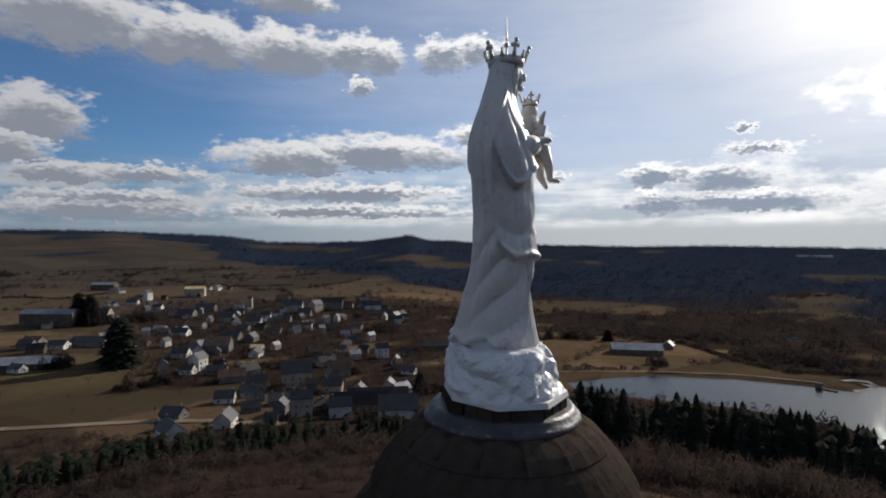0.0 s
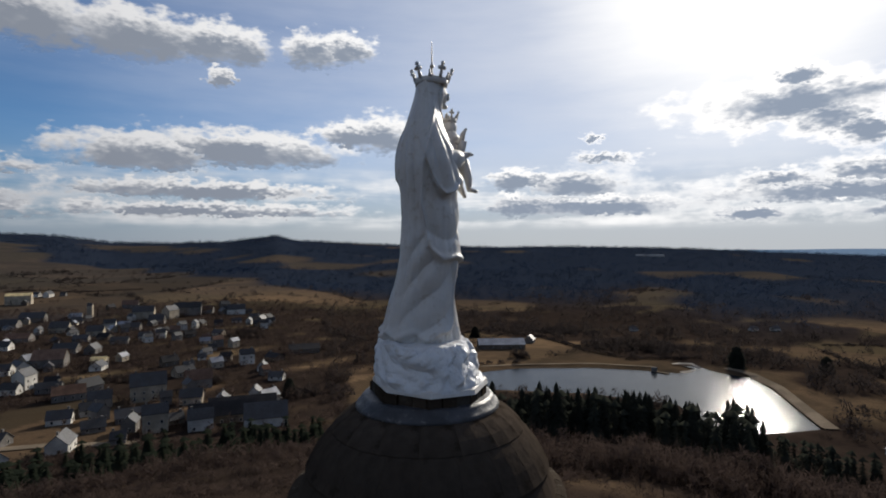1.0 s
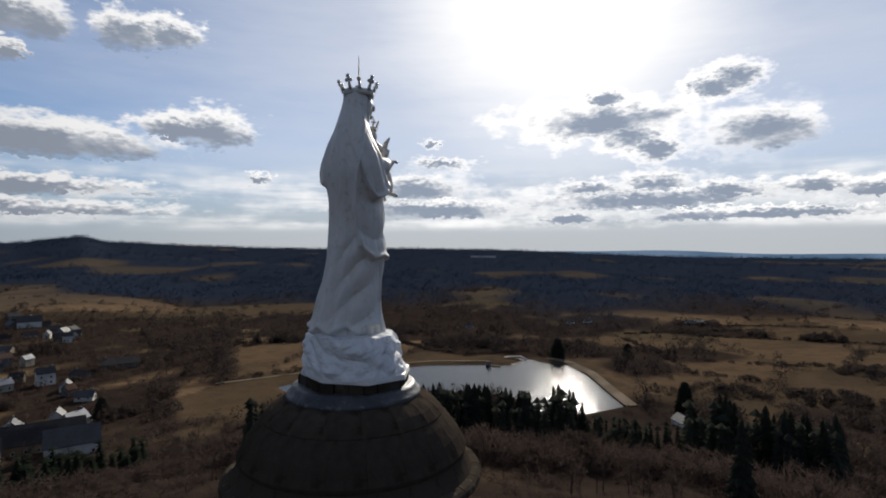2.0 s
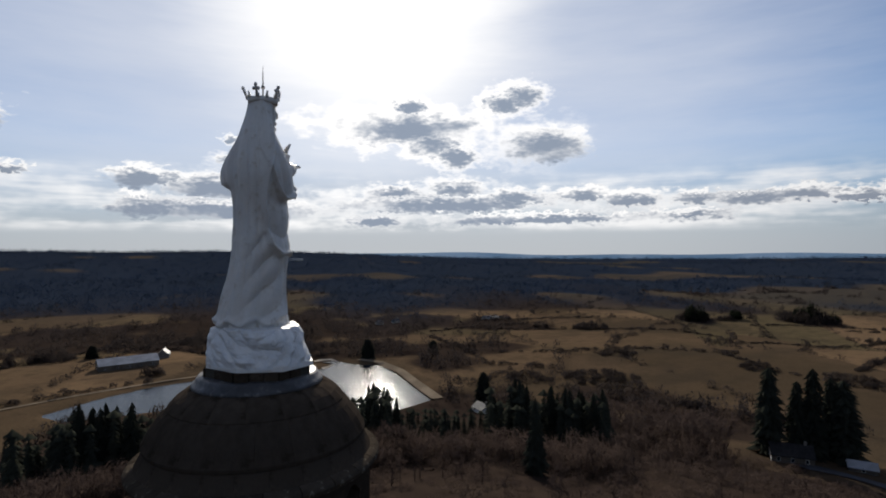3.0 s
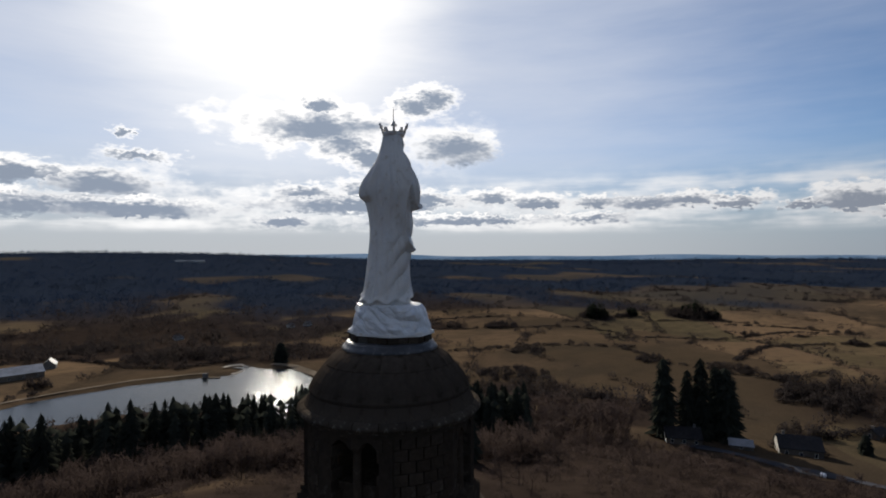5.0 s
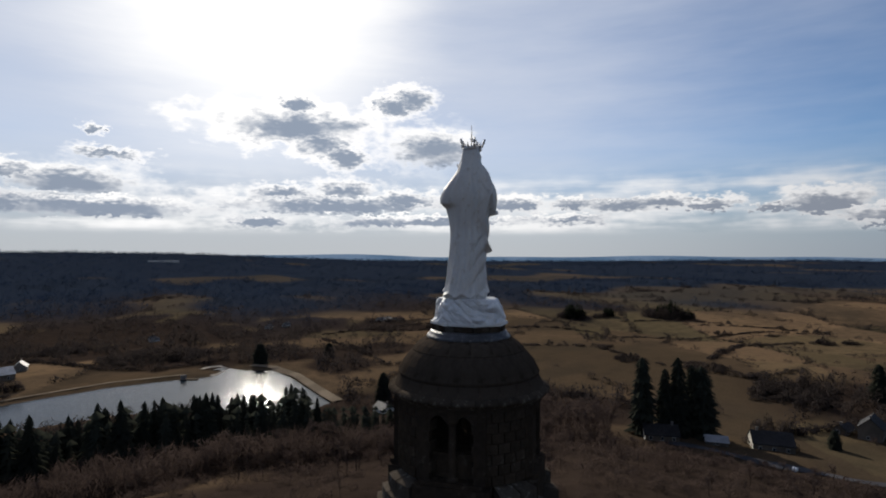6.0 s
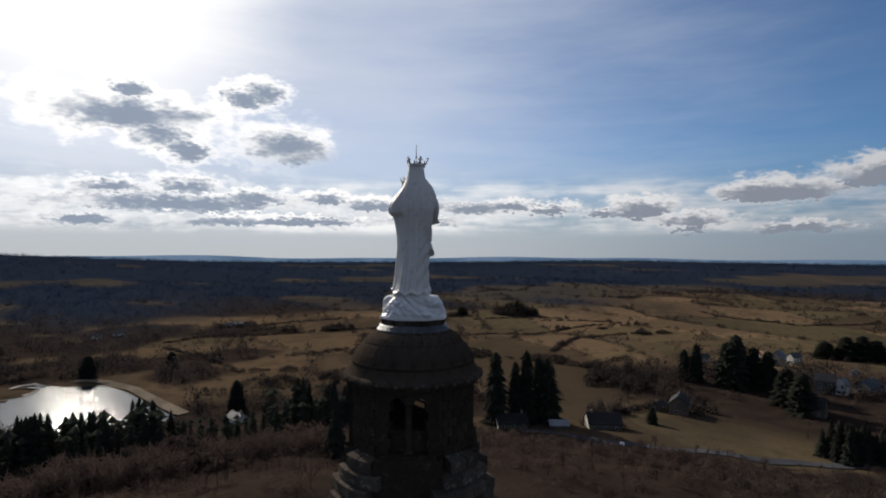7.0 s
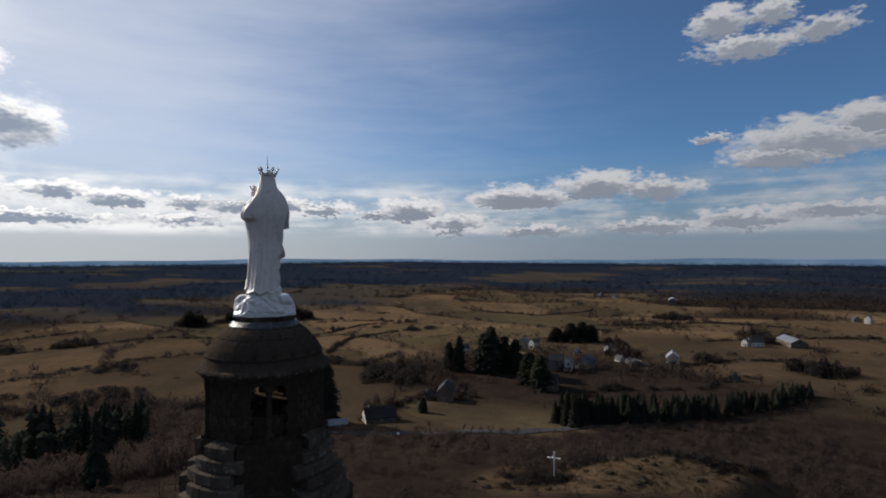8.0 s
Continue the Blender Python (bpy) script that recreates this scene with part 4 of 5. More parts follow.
# ---- plots of the houses: x, y, length, height, turn, kind ----
VILLAGE = [
    [(-82, 196, 9, 6.6, 95, 0), (-104, 195, 6.1, 3.4, 20, 1), (-66, 199, 4.6, 4.6, 10, 1), (-81, 220, 7.7, 4.6, 20, 1), (-99, 238, 8.4, 5.6, 10, 0), (-93, 262, 9, 7.2, 15, 1), (-112, 280, 13, 6.5, 20, 1), (-142, 307, 9, 10.1, 80, 0), (-127, 297, 10.4, 4.8, 10, 1), (-76, 271, 14.6, 12.2, 15, 2), (-58, 289, 12.1, 8.9, 15, 1), (-71, 330, 5.4, 5.8, 20, 1), (-58, 212, 8.3, 10.2, 15, 2), (-66, 260, 4.4, 5.8, 20, 1), (-42, 209, 8.5, 8, 10, 0)],
    [(-19, 207, 15, 8.8, 5, 0), (-28, 260, 6.3, 5.7, 85, 0), (-36, 220, 24, 7.5, 4, 6), (-30, 232, 26, 7, 6, 6)],
    [(-170, 345, 10.2, 6.1, 0, 0), (-154, 364, 16.7, 10, 5, 1), (-128, 364, 8.2, 4.5, 0, 4), (-41, 343, 8.1, 8.9, 15, 0), (-28, 310, 4, 5.3, 40, 1), (-68, 407, 7, 7.9, 30, 1), (-81, 438, 5.6, 4.7, 10, 1), (-69, 394, 5.1, 4.7, 10, 1), (-70, 363, 4.7, 3.9, 10, 0), (-113, 485, 7.3, 6.3, 15, 1), (-113, 509, 6.6, 7.7, 50, 0), (-104, 517, 5.5, 7.7, 80, 0), (-84, 626, 18.5, 10.6, 10, 0), (-101, 663, 9.8, 8.4, 30, 1), (-43, 487, 6.2, 7.2, 10, 0)],
    [(-39, 517, 5.5, 5.5, 0, 1), (-8, 373, 19.8, 5.6, 5, 6), (-117, 458, 7, 7, 5, 0)],
    [(-167, 596, 19.4, 12.9, 5, 2), (-208, 694, 16.6, 9.1, 10, 1), (-143, 598, 12.9, 12.9, 60, 2), (-131, 619, 26.4, 13.2, 5, 1), (-228, 633, 5, 14.5, 0, 5), (-183, 551, 9.7, 6.1, 10, 0), (-173, 489, 12, 8.7, 5, 2), (-220, 579, 9.1, 6.5, 15, 1), (-354, 769, 26.4, 14.1, 10, 4), (-349, 834, 11.3, 8.4, 80, 0), (-391, 713, 10.1, 13.5, 80, 0), (-359, 622, 11.9, 6.7, 10, 0), (-318, 599, 9.9, 5.7, 0, 0), (-451, 755, 9.1, 7.3, 60, 0), (-503, 802, 33.4, 11.8, 5, 3)],
    [(-349, 477, 46.3, 14.8, 0, 3), (-320, 503, 16.2, 13.7, 0, 2)],
    [(-247, 312, 37.9, 6.7, 15, 3), (-252, 382, 24.1, 6.7, 0, 1), (-267, 371, 12, 5.8, 0, 0), (-210, 428, 12, 6, 0, 0), (-226, 433, 8.2, 5.1, 20, 1), (-215, 383, 7.4, 4.2, 0, 1), (-216, 465, 16.1, 6.5, 0, 1), (-162, 407, 13.9, 6.5, 0, 1), (-294, 384, 12.2, 6.1, 0, 1), (-267, 604, 20.7, 9.6, 5, 1), (-208, 513, 13.9, 9.3, 5, 2), (-172, 458, 10.3, 5.1, 0, 1), (-270, 565, 17, 7.8, 0, 1), (-140, 439, 11.6, 4.9, 5, 1), (-155, 522, 11.4, 6.8, 0, 1)],
    [(-117, 630, 18.7, 8, 0, 1), (-147, 565, 13.4, 8.6, 0, 1), (-57, 551, 9.3, 7, 0, 1)],
]
HAMLET = [
    [(241, -45, 10, 8.3, 165, 6), (243, -37, 7.2, 3.9, 150, 6), (201, -12, 12, 6.1, 100, 8), (195, 4, 6.8, 2.6, 100, 3), (255, -101, 9, 8.2, 60, 8), (302, -123, 8.6, 9.3, 70, 1), (301, -130, 7.2, 7.9, 150, 0), (308, -144, 12.6, 6.7, 130, 1), (377, -125, 10.3, 9.5, 150, 2), (391, -139, 7.2, 7.2, 120, 0), (372, -107, 5.9, 5, 60, 0), (376, -81, 6.7, 5, 100, 0), (408, -126, 6.4, 5.5, 20, 1), (313, -206, 10.5, 7.2, 150, 7)],
    [(366, -188, 6.2, 5.3, 120, 0), (322, -174, 4.8, 4, 20, 0), (311, -178, 11.7, 3.5, 170, 1), (394, -322, 6.5, 6.5, 120, 0), (393, -330, 10.9, 7.6, 80, 0), (391, -362, 29.3, 7.3, 160, 3), (259, -209, 5.1, 3.4, 120, 6), (1038, -496, 16.8, 7.2, 150, 0), (984, -500, 11.5, 5.8, 150, 0), (829, -526, 30.8, 10.3, 150, 3), (508, -561, 7.9, 9.5, 120, 0), (525, -563, 11.3, 6.4, 150, 1), (350, -156, 5.8, 4.1, 150, 0)],
    [(190, 21, 11, 5.2, 108, 8), (506, 359, 6.5, 3.3, 0, 0), (531, 357, 13.5, 3.4, 0, 1), (184, 132, 7.6, 4, 70, 0), (125, 356, 32, 6.5, 170, 3), (155, 377, 9.5, 6, 60, 1), (295, 464, 5.8, 3.5, 0, 0), (402, 431, 7.4, 4.3, 0, 0), (423, 427, 7.6, 4.4, 0, 0), (502, 362, 7.8, 3.9, 0, 0), (512, 360, 13.1, 3.9, 0, 1), (287, 448, 6.7, 2.8, 0, 0)],
]
HOUSE_SPOTS = [row for block in VILLAGE + HAMLET for row in block]
# smaller houses that fill the lanes between
fill = random.Random(5)
FILL = []
for bx0, by0, *_ in [row for block in VILLAGE for row in block] * 2:
    t, d = fill.uniform(0, 6.28), fill.uniform(11, 22)
    x, y = bx0 + d * math.cos(t), by0 + d * math.sin(t)
    if math.hypot(x, y) < 203 or x > -12 or math.hypot(x + 150, y - 235) < 45 or any(math.hypot(x - row[0], y - row[1]) < 10 for row in HOUSE_SPOTS):
        continue
    FILL.append((x, y, fill.uniform(5.5, 10.5), fill.uniform(4.2, 7.0), fill.uniform(0, 180), fill.choice((0, 0, 1, 1, 6, 6, 2, 7))))
    HOUSE_SPOTS.append(FILL[-1])

# ---- trees ----
def spruce_crown(h, r, seed, tiers=26, full=0.66):
    """Whorls of drooping fronds with gaps, on a leader."""
    rnd = random.Random(seed)
    vs, fs = [], []
    for k in range(tiers):
        z = h * (0.06 + 0.90 * k / tiers)
        span = r * (1 - k / tiers) ** full * rnd.uniform(0.78, 1.15) + 0.009 * h
        n = 13 if k < tiers * 0.5 else 8
        off = rnd.random() * 6.28
        for i in range(n):
            if rnd.random() < 0.10:
                continue
            t = off + 6.283 * i / n + rnd.uniform(-0.2, 0.2)
            l = span * rnd.uniform(0.7, 1.1)
            c, s = math.cos(t), math.sin(t)
            w = l * 0.25
            drop = l * rnd.uniform(0.22, 0.5)
            b = len(vs)
            vs += [(0, 0, z + h * 0.05), (c * l * 0.6 - s * w, s * l * 0.6 + c * w, z - drop * 0.55), (c * l, s * l, z - drop), (c * l * 0.6 + s * w, s * l * 0.6 - c * w, z - drop * 0.55), (c * l * 0.55, s * l * 0.55, z + h * 0.015 - drop * 0.2)]
            fs += [(b, b + 1, b + 4), (b + 1, b + 2, b + 4), (b + 2, b + 3, b + 4), (b + 3, b, b + 4)]
    b = len(vs)
    vs += [(0.12, 0, h * 0.9), (-0.06, 0.1, h * 0.9), (-0.06, -0.1, h * 0.9), (0, 0, h)]
    fs += [(b, b + 1, b + 3), (b + 1, b + 2, b + 3), (b + 2, b, b + 3)]
    return solid("crown", vs, fs, needle)


def make_spruce(h, r, seed, label, group, tiers=26, full=0.66):
    tree = thing("spruce_tree", label, "tree", group)
    bm = bmesh.new()
    tube(bm, [(0, 0, -0.8), (0, 0, h * 0.45), (0, 0, h * 0.92)], [h * 0.016, h * 0.011, h * 0.003], 6)
    part("trunk", bm, bark, tree)
    part("crown", spruce_crown(h, r, seed, tiers, full), needle, tree)
    return tree


def plant(kinds, rows, lean=0.0):
    """Copies of model trees: x, y, height against the model's."""
    for i, (x, y, s) in enumerate(rows):
        ob, h = kinds[i % len(kinds)]
        m = Matrix.Translation((x, y, float(ground_z(x, y)))) @ Matrix.Rotation(rng.uniform(0, 6.28), 4, "Z")
        c = copy_thing(ob, m)
        c.scale = (s / h * rng.uniform(0.85, 1.15), s / h * rng.uniform(0.85, 1.15), s / h)


def drop_model(kinds):
    for ob, _ in kinds:
        for o in (*ob.children_recursive, ob):
            bpy.data.objects.remove(o)


belt = [(make_spruce(13, 2.9, k, "dark green spruce in a belt above the lake", "spruce belt"), 13) for k in range(5)]
rows = []
while len(rows) < 620:
    az_, r_ = rng.uniform(-69, -9), rng.uniform(82, 122)
    if r_ > 112 and rng.random() < 0.4:
        continue
    if -56 < az_ < -45 and r_ > 98:
        continue
    x, y = -math.sin(radians(az_)) * r_, math.cos(radians(az_)) * r_
    rows.append((x, y, rng.uniform(7.5, 12.5) * (1.0 if az_ < -14 else 0.8) * (0.6 if -56 < az_ < -45 else 1.0)))
rows.sort(key=lambda p: p[2])
plant(belt, rows[-160:])
deep = [spruce_crown(1.0, 0.21, 90 + k, 13) for k in range(3)]
DEEP = []
for me in deep:
    DEEP.append((np.array([v.co[:] for v in me.vertices]), np.array([p.vertices[:] for p in me.polygons])))
    bpy.data.meshes.remove(me)
deep_rows = rows[:-160]
# spruces between the belt and the water
while len(deep_rows) < 600:
    az_, r_ = rng.uniform(-44, -10), rng.uniform(118, 225)
    x, y = -math.sin(radians(az_)) * r_, math.cos(radians(az_)) * r_
    if lake_gap(x, y) > 4:
        deep_rows.append((x, y, rng.uniform(6, 10)))
# low spruces on the village side of the hill
hill_rows = []
for _ in range(250):
    az_, r_ = rng.uniform(0, 48), rng.uniform(120, 178)
    hill_rows.append((-math.sin(radians(az_)) * r_, math.cos(radians(az_)) * r_, rng.uniform(4, 10)))
drop_model(belt)

row_kind = [(make_spruce(10, 2.9, 20 + k, "dark spruce in a planted row at the foot of the hill", "spruce row"), 10) for k in range(4)]
rows = []
ROW_LINE = [(181, -82), (188, -107), (191, -144), (202, -180), (219, -225)]
for i in range(170):
    k = 3.95 * rng.random() ** 1.15
    (ax, ay), (bx_, by_) = ROW_LINE[int(k)], ROW_LINE[int(k) + 1]
    f_ = k - int(k)
    rows.append((ax + (bx_ - ax) * f_ + rng.uniform(-1, 9), ay + (by_ - ay) * f_ + rng.uniform(-3, 3), rng.uniform(8, 12.5) * (1.05 - 0.10 * k)))
plant(row_kind, rows)
drop_model(row_kind)

FIRS_EAST = [(192, 27, 3.1, 27.5), (195, 20, 2.4, 23.8), (197, 16, 2.7, 28), (202, 12, 2.5, 25.3), (203, 9, 3.9, 25)]
FIRS_HAMLET = [(313, -59, 2.8, 17.5), (312, -65, 2.8, 21), (302, -78, 4.5, 24), (301, -82, 5.2, 28.2), (300, -90, 3.8, 22), (298, -96, 3.8, 20.7), (256, -97, 4, 18.3), (440, -207, 5.2, 15.6), (436, -187, 5.6, 17.3), (436, -197, 5.6, 18.4), (216, -31, 1.5, 6.5), (437, -174, 5, 13.1), (269, -95, 4.1, 17.7)]
FIRS_VILLAGE = [(-193, 318, 7.9, 30), (-204, 332, 5.4, 24.7), (-13, 260, 2, 8.5), (125, 419, 2.8, 9.3), (-330, 486, 6.1, 29.5), (-321, 488, 6.1, 28.1), (236, 263, 3.4, 12.5), (281, 246, 2.4, 7.9), (201, 144, 2.7, 13.5)]
tall = [(make_spruce(25, 4.0, 40 + k, tiers=38, full=0.30, label="tall dark fir standing by the houses", group="tall firs"), 25) for k in range(4)]
for x, y, w, h in FIRS_EAST + FIRS_HAMLET + FIRS_VILLAGE:
    ob, h0 = tall[int(abs(x)) % 4]
    c = copy_thing(ob, Matrix.Translation((x, y, float(ground_z(x, y)))) @ Matrix.Rotation(x, 4, "Z"))
    c.scale = (max(0.45, w / 2.3), max(0.45, w / 2.3), h / h0)
drop_model(tall)
near_fir = make_spruce(9, 1.7, 60, "young dark fir alone in the bare wood", "")
near_fir.matrix_world = pose(51, 26, float(ground_z(51, 26)))
other = copy_thing(near_fir, pose(62, 60, float(ground_z(62, 60)), 0, 0, 50))


def bare_tree(seed, h=9.5, twigs=150):
    """Trunk, forking limbs and a haze of fine twigs: one winter tree as arrays."""
    rnd = random.Random(seed)
    vs, fs = [], []
    def stick(a, b, r0, r1):
        way = b - a
        u = way.orthogonal().normalized()
        v = way.normalized().cross(u)
        k = len(vs)
        for p, r in ((a, r0), (b, r1)):
            for t in (0, 2.094, 4.189):
                vs.append(tuple(p + u * (r * math.cos(t)) + v * (r * math.sin(t))))
        for i in range(3):
            fs.append((k + i, k + (i + 1) % 3, k + 3 + (i + 1) % 3))
            fs.append((k + i, k + 3 + (i + 1) % 3, k + 3 + i))
    def grow(a, way, l, r, depth):
        b = a + way * l
        if depth == 0:
            ends.append((a, b))
            side = way.orthogonal().normalized() * r * 1.2
            k = len(vs)
            vs.extend([tuple(a + side), tuple(a - side), tuple(b)])
            fs.append((k, k + 1, k + 2))
            return
        stick(a, b, r, r * 0.6)
        for _ in range(3 if depth > 1 else 4):
            w = (way + Vector((rnd.uniform(-1, 1), rnd.uniform(-1, 1), rnd.uniform(-0.25, 0.7))) * 0.75).normalized()
            grow(a.lerp(b, rnd.uniform(0.55, 1)), w, l * rnd.uniform(0.5, 0.75), r * 0.5, depth - 1)
    ends = []
    grow(Vector((0, 0, -0.5)), Vector((rnd.uniform(-0.06, 0.06), rnd.uniform(-0.06, 0.06), 1)), h * 0.42, h * 0.017, 3)
    for _ in range(twigs):
        a, b = rnd.choice(ends)
        p = a.lerp(b, rnd.random())
        w = Vector((rnd.uniform(-1, 1), rnd.uniform(-1, 1), rnd.uniform(-0.2, 1.1))).normalized() * rnd.uniform(0.4, 1.0)
        side = w.orthogonal().normalized() * 0.055
        k = len(vs)
        vs += [tuple(p + side), tuple(p - side), tuple(p + w)]
        fs.append((k, k + 1, k + 2))
    return np.array(vs), np.array(fs)


def tuft(seed, n, flat=0.75, thin=1.0):
    """A ragged clump of small blades, one unit wide and high, as arrays."""
    rnd = random.Random(seed)
    vs, fs = [], []
    for _ in range(n):
        t, e = rnd.random() * 6.283, math.acos(rnd.random())
        rr = rnd.uniform(0.35, 1.0) ** 0.6
        p = Vector((math.sin(e) * math.cos(t) * rr, math.sin(e) * math.sin(t) * rr, math.cos(e) * rr * flat + 0.08))
        a = Vector((rnd.uniform(-1, 1), rnd.uniform(-1, 1), rnd.uniform(-0.3, 1))).normalized() * rnd.uniform(0.14, 0.45)
        b = a.orthogonal().normalized() * rnd.uniform(0.03, 0.085) * thin
        k = len(vs)
        vs += [tuple(p - a * 0.4 - b), tuple(p - a * 0.4 + b), tuple(p + a)]
        fs.append((k, k + 1, k + 2))
    return np.array(vs), np.array(fs)


def scatter(name, models, spots, material, label, category, soft=True):
    """Many models in one mesh of uncountable growth: x, y, z, width, height, turn."""
    vv, ff, nn, base = [], [], [], 0
    for i, (x, y, z, w, h, t) in enumerate(spots):
        v, f = models[i % len(models)]
        c, s = math.cos(t), math.sin(t)
        vv.append(np.stack([(v[:, 0] * c - v[:, 1] * s) * w + x, (v[:, 0] * s + v[:, 1] * c) * w + y, v[:, 2] * h + z], 1))
        if soft:
            # shaded as a mass of fine growth rather than as single blades
            out_ = v / np.maximum(np.abs(v).max(0), 1e-6) * 0.7 + (0, 0, 0.8)
            nn.append(np.stack([out_[:, 0] * c - out_[:, 1] * s, out_[:, 0] * s + out_[:, 1] * c, out_[:, 2]], 1))
        ff.append(f + base)
        base += len(v)
    V, F = np.concatenate(vv), np.concatenate(ff)
    me = bpy.data.meshes.new(name)
    me.vertices.add(len(V))
    me.vertices.foreach_set("co", V.astype(np.float32).ravel())
    me.loops.add(F.size)
    me.loops.foreach_set("vertex_index", F.astype(np.int32).ravel())
    me.polygons.add(len(F))
    me.polygons.foreach_set("loop_start", np.arange(0, F.size, 3, dtype=np.int32))
    me.update(calc_edges=True)
    if soft:
        n_ = np.concatenate(nn)
        me.polygons.foreach_set("use_smooth", np.ones(len(F), bool))
        me.normals_split_custom_set_from_vertices((n_ / np.linalg.norm(n_, axis=1, keepdims=True)).tolist())
    me.materials.append(material)
    return tagged(new(name, me), label, category, kind="stuff")


# the inner trees of the spruce belt
scatter("spruce_wood", DEEP, [(x, y, float(ground_z(x, y)), h, h, x) for x, y, h in deep_rows], needle, "dense dark spruces of the belt above the lake", "wood", False)
# hill spruces with the shade put into their needle colour
scatter("pine_wood", DEEP, [(x, y, float(ground_z(x, y)), 1.5 * h, h, x) for x, y, h in hill_rows], shade_needles, "low spruces darkened for shade on the slope above the village", "wood", False)
# bare woods on the hill
N = 30000
bx = rng.uniform(-150, 230, N)
by = rng.uniform(-240, 190, N)
br, ba = np.hypot(bx, by), np.degrees(np.arctan2(-bx, by))
keep = (br > 30) & (br < 300) & (ba > -150) & (ba < 50) & (cover_at(bx, by)[0] > 0.5)
keep &= ~((ba > -70) & (ba < -8) & (br > 74))
keep &= ~((ba < -80) & (ba > -106) & (br > 150))
keep &= lake_gap(bx, by) > 6
keep &= np.hypot((bx - 35.5) / 5.5, (by + 30) / 14) > 1.5
keep &= ~((bx > 162) & (by > -82) & (by < 16))
bx, by = bx[keep][:1700], by[keep][:1700]
bz = ground_z(bx, by)
size = rng.uniform(0.55, 1.0, len(bx)) * np.interp(np.hypot(bx, by), [30, 55, 90], [0.32, 0.6, 0.9]) * np.where((bx < 5) & (by > 0), 0.5, 1.0) * np.where(np.degrees(np.arctan2(-bx, by)) < -74, 0.62, 1.0)
# taller trees near the foot of the hill
ta, tr = np.radians(rng.uniform(-79, -62, 130)), rng.uniform(132, 186, 130)
bx, by = np.append(bx, -np.sin(ta) * tr), np.append(by, np.cos(ta) * tr)
bz, size = ground_z(bx, by), np.append(size, rng.uniform(1.2, 2.1, 130))
scatter("bare_wood", [bare_tree(k) for k in range(7)], zip(bx, by, bz, size, size, rng.uniform(0, 6.28, len(bx))), twig, "leafless brown wood on the hillside", "wood", False)
# undergrowth
N = 60000
ux, uy = rng.uniform(-150, 180, N), rng.uniform(-170, 190, N)
ur, ua = np.hypot(ux, uy), np.degrees(np.arctan2(-ux, uy))
keep = (np.hypot((ux - 35.5) / 5.5, (uy + 30) / 14) > 1.15) & (ur > 22) & (ur < 250) & (ua > -150) & (ua < 50) & (cover_at(ux, uy)[0] > 0.35) & (lake_gap(ux, uy) > 3)
keep &= ~((ua > -66) & (ua < -10) & (ur > 84))
keep &= rng.random(N) < np.interp(ur, [20, 60, 150], [1.0, 1.0, 0.5])
ux, uy = ux[keep][:5600], uy[keep][:5600]
us = rng.uniform(0.5, 1.5, len(ux)) * np.interp(np.hypot(ux, uy), [20, 50, 120], [0.45, 0.9, 1.7])
uh = us * 1.2
# taller thicket below the spruces and tall slim trees near the road
wa = np.radians(np.concatenate([rng.uniform(-72, -8, 800), rng.uniform(-79, -62, 190), rng.uniform(-8, 48, 800)]))
wr = np.concatenate([rng.uniform(60, 88, 800), rng.uniform(125, 166, 190), rng.uniform(84, 182, 800)])
ux, uy = np.append(ux, -np.sin(wa) * wr), np.append(uy, np.cos(wa) * wr)
us = np.concatenate([us, rng.uniform(1.3, 2.4, 800), rng.uniform(1.0, 1.8, 190), rng.uniform(1.6, 3.0, 800)])
uh = np.concatenate([uh, rng.uniform(2.6, 5.4, 800), rng.uniform(7.0, 12.5, 190), rng.uniform(2.0, 4.5, 800)])
clear_way = ~((ux > 164) & (uy > -82) & (uy < 16))
ux, uy, us, uh = ux[clear_way], uy[clear_way], us[clear_way], uh[clear_way]
scatter("undergrowth", [tuft(k, 88, thin=0.38) for k in range(4)], zip(ux, uy, ground_z(ux, uy), us, uh, rng.uniform(0, 6.28, len(ux))), twig, "brown bracken and brambles under the wood", "undergrowth")

# hedges along the field edges
HEDGES = [
    [(441, 334), (457, 290), (504, 263), (535, 213), (560, 178), (551, 129)],
    [(486, 360), (549, 324), (586, 269)],
    [(306, 207), (337, 175), (389, 144), (411, 95), (418, 77)],
    [(406, 92), (353, 54), (352, 23), (349, 0), (338, -11), (377, -33)],
    [(479, 107), (532, 74), (605, 14), (653, -24), (656, -61)],
    [(386, 16), (514, -1), (563, -30), (576, -74)],
    [(344, -11), (285, -8), (291, -25), (315, -37), (325, -47)],
    [(671, 126), (701, 63), (724, 7)],
    [(343, 11), (333, -10), (327, -28)],
    [(228, -20), (245, -32), (258, -40)],
    [(249, -124), (247, -153), (243, -181), (267, -216), (259, -227)],
    [(585, -282), (561, -402), (496, -454)],
    [(676, 44), (709, -12), (678, -82)],
    [(298, -204), (314, -251), (316, -304)],
    [(852, -175), (673, -237), (732, -342)],
    [(423, -306), (428, -418), (433, -496)],
    [(48, 306), (84, 307), (121, 303)],
    [(180, 421), (176, 329), (191, 298), (237, 291)],
    [(95, 431), (154, 475), (199, 466), (250, 479)],
    [(-543, 661), (-474, 671), (-461, 741)],
    [(-888, 1245), (-809, 1327), (-683, 1351)],
    [(-98, 634), (-40, 659), (23, 703)],
    [(-426, 895), (-334, 872), (-257, 925)],
    [(351, 313), (304, 237), (269, 190), (284, 160)],
    [(390, 348), (453, 335), (531, 305)],
    [(262, 169), (230, 167), (222, 180)],
]
spots = []
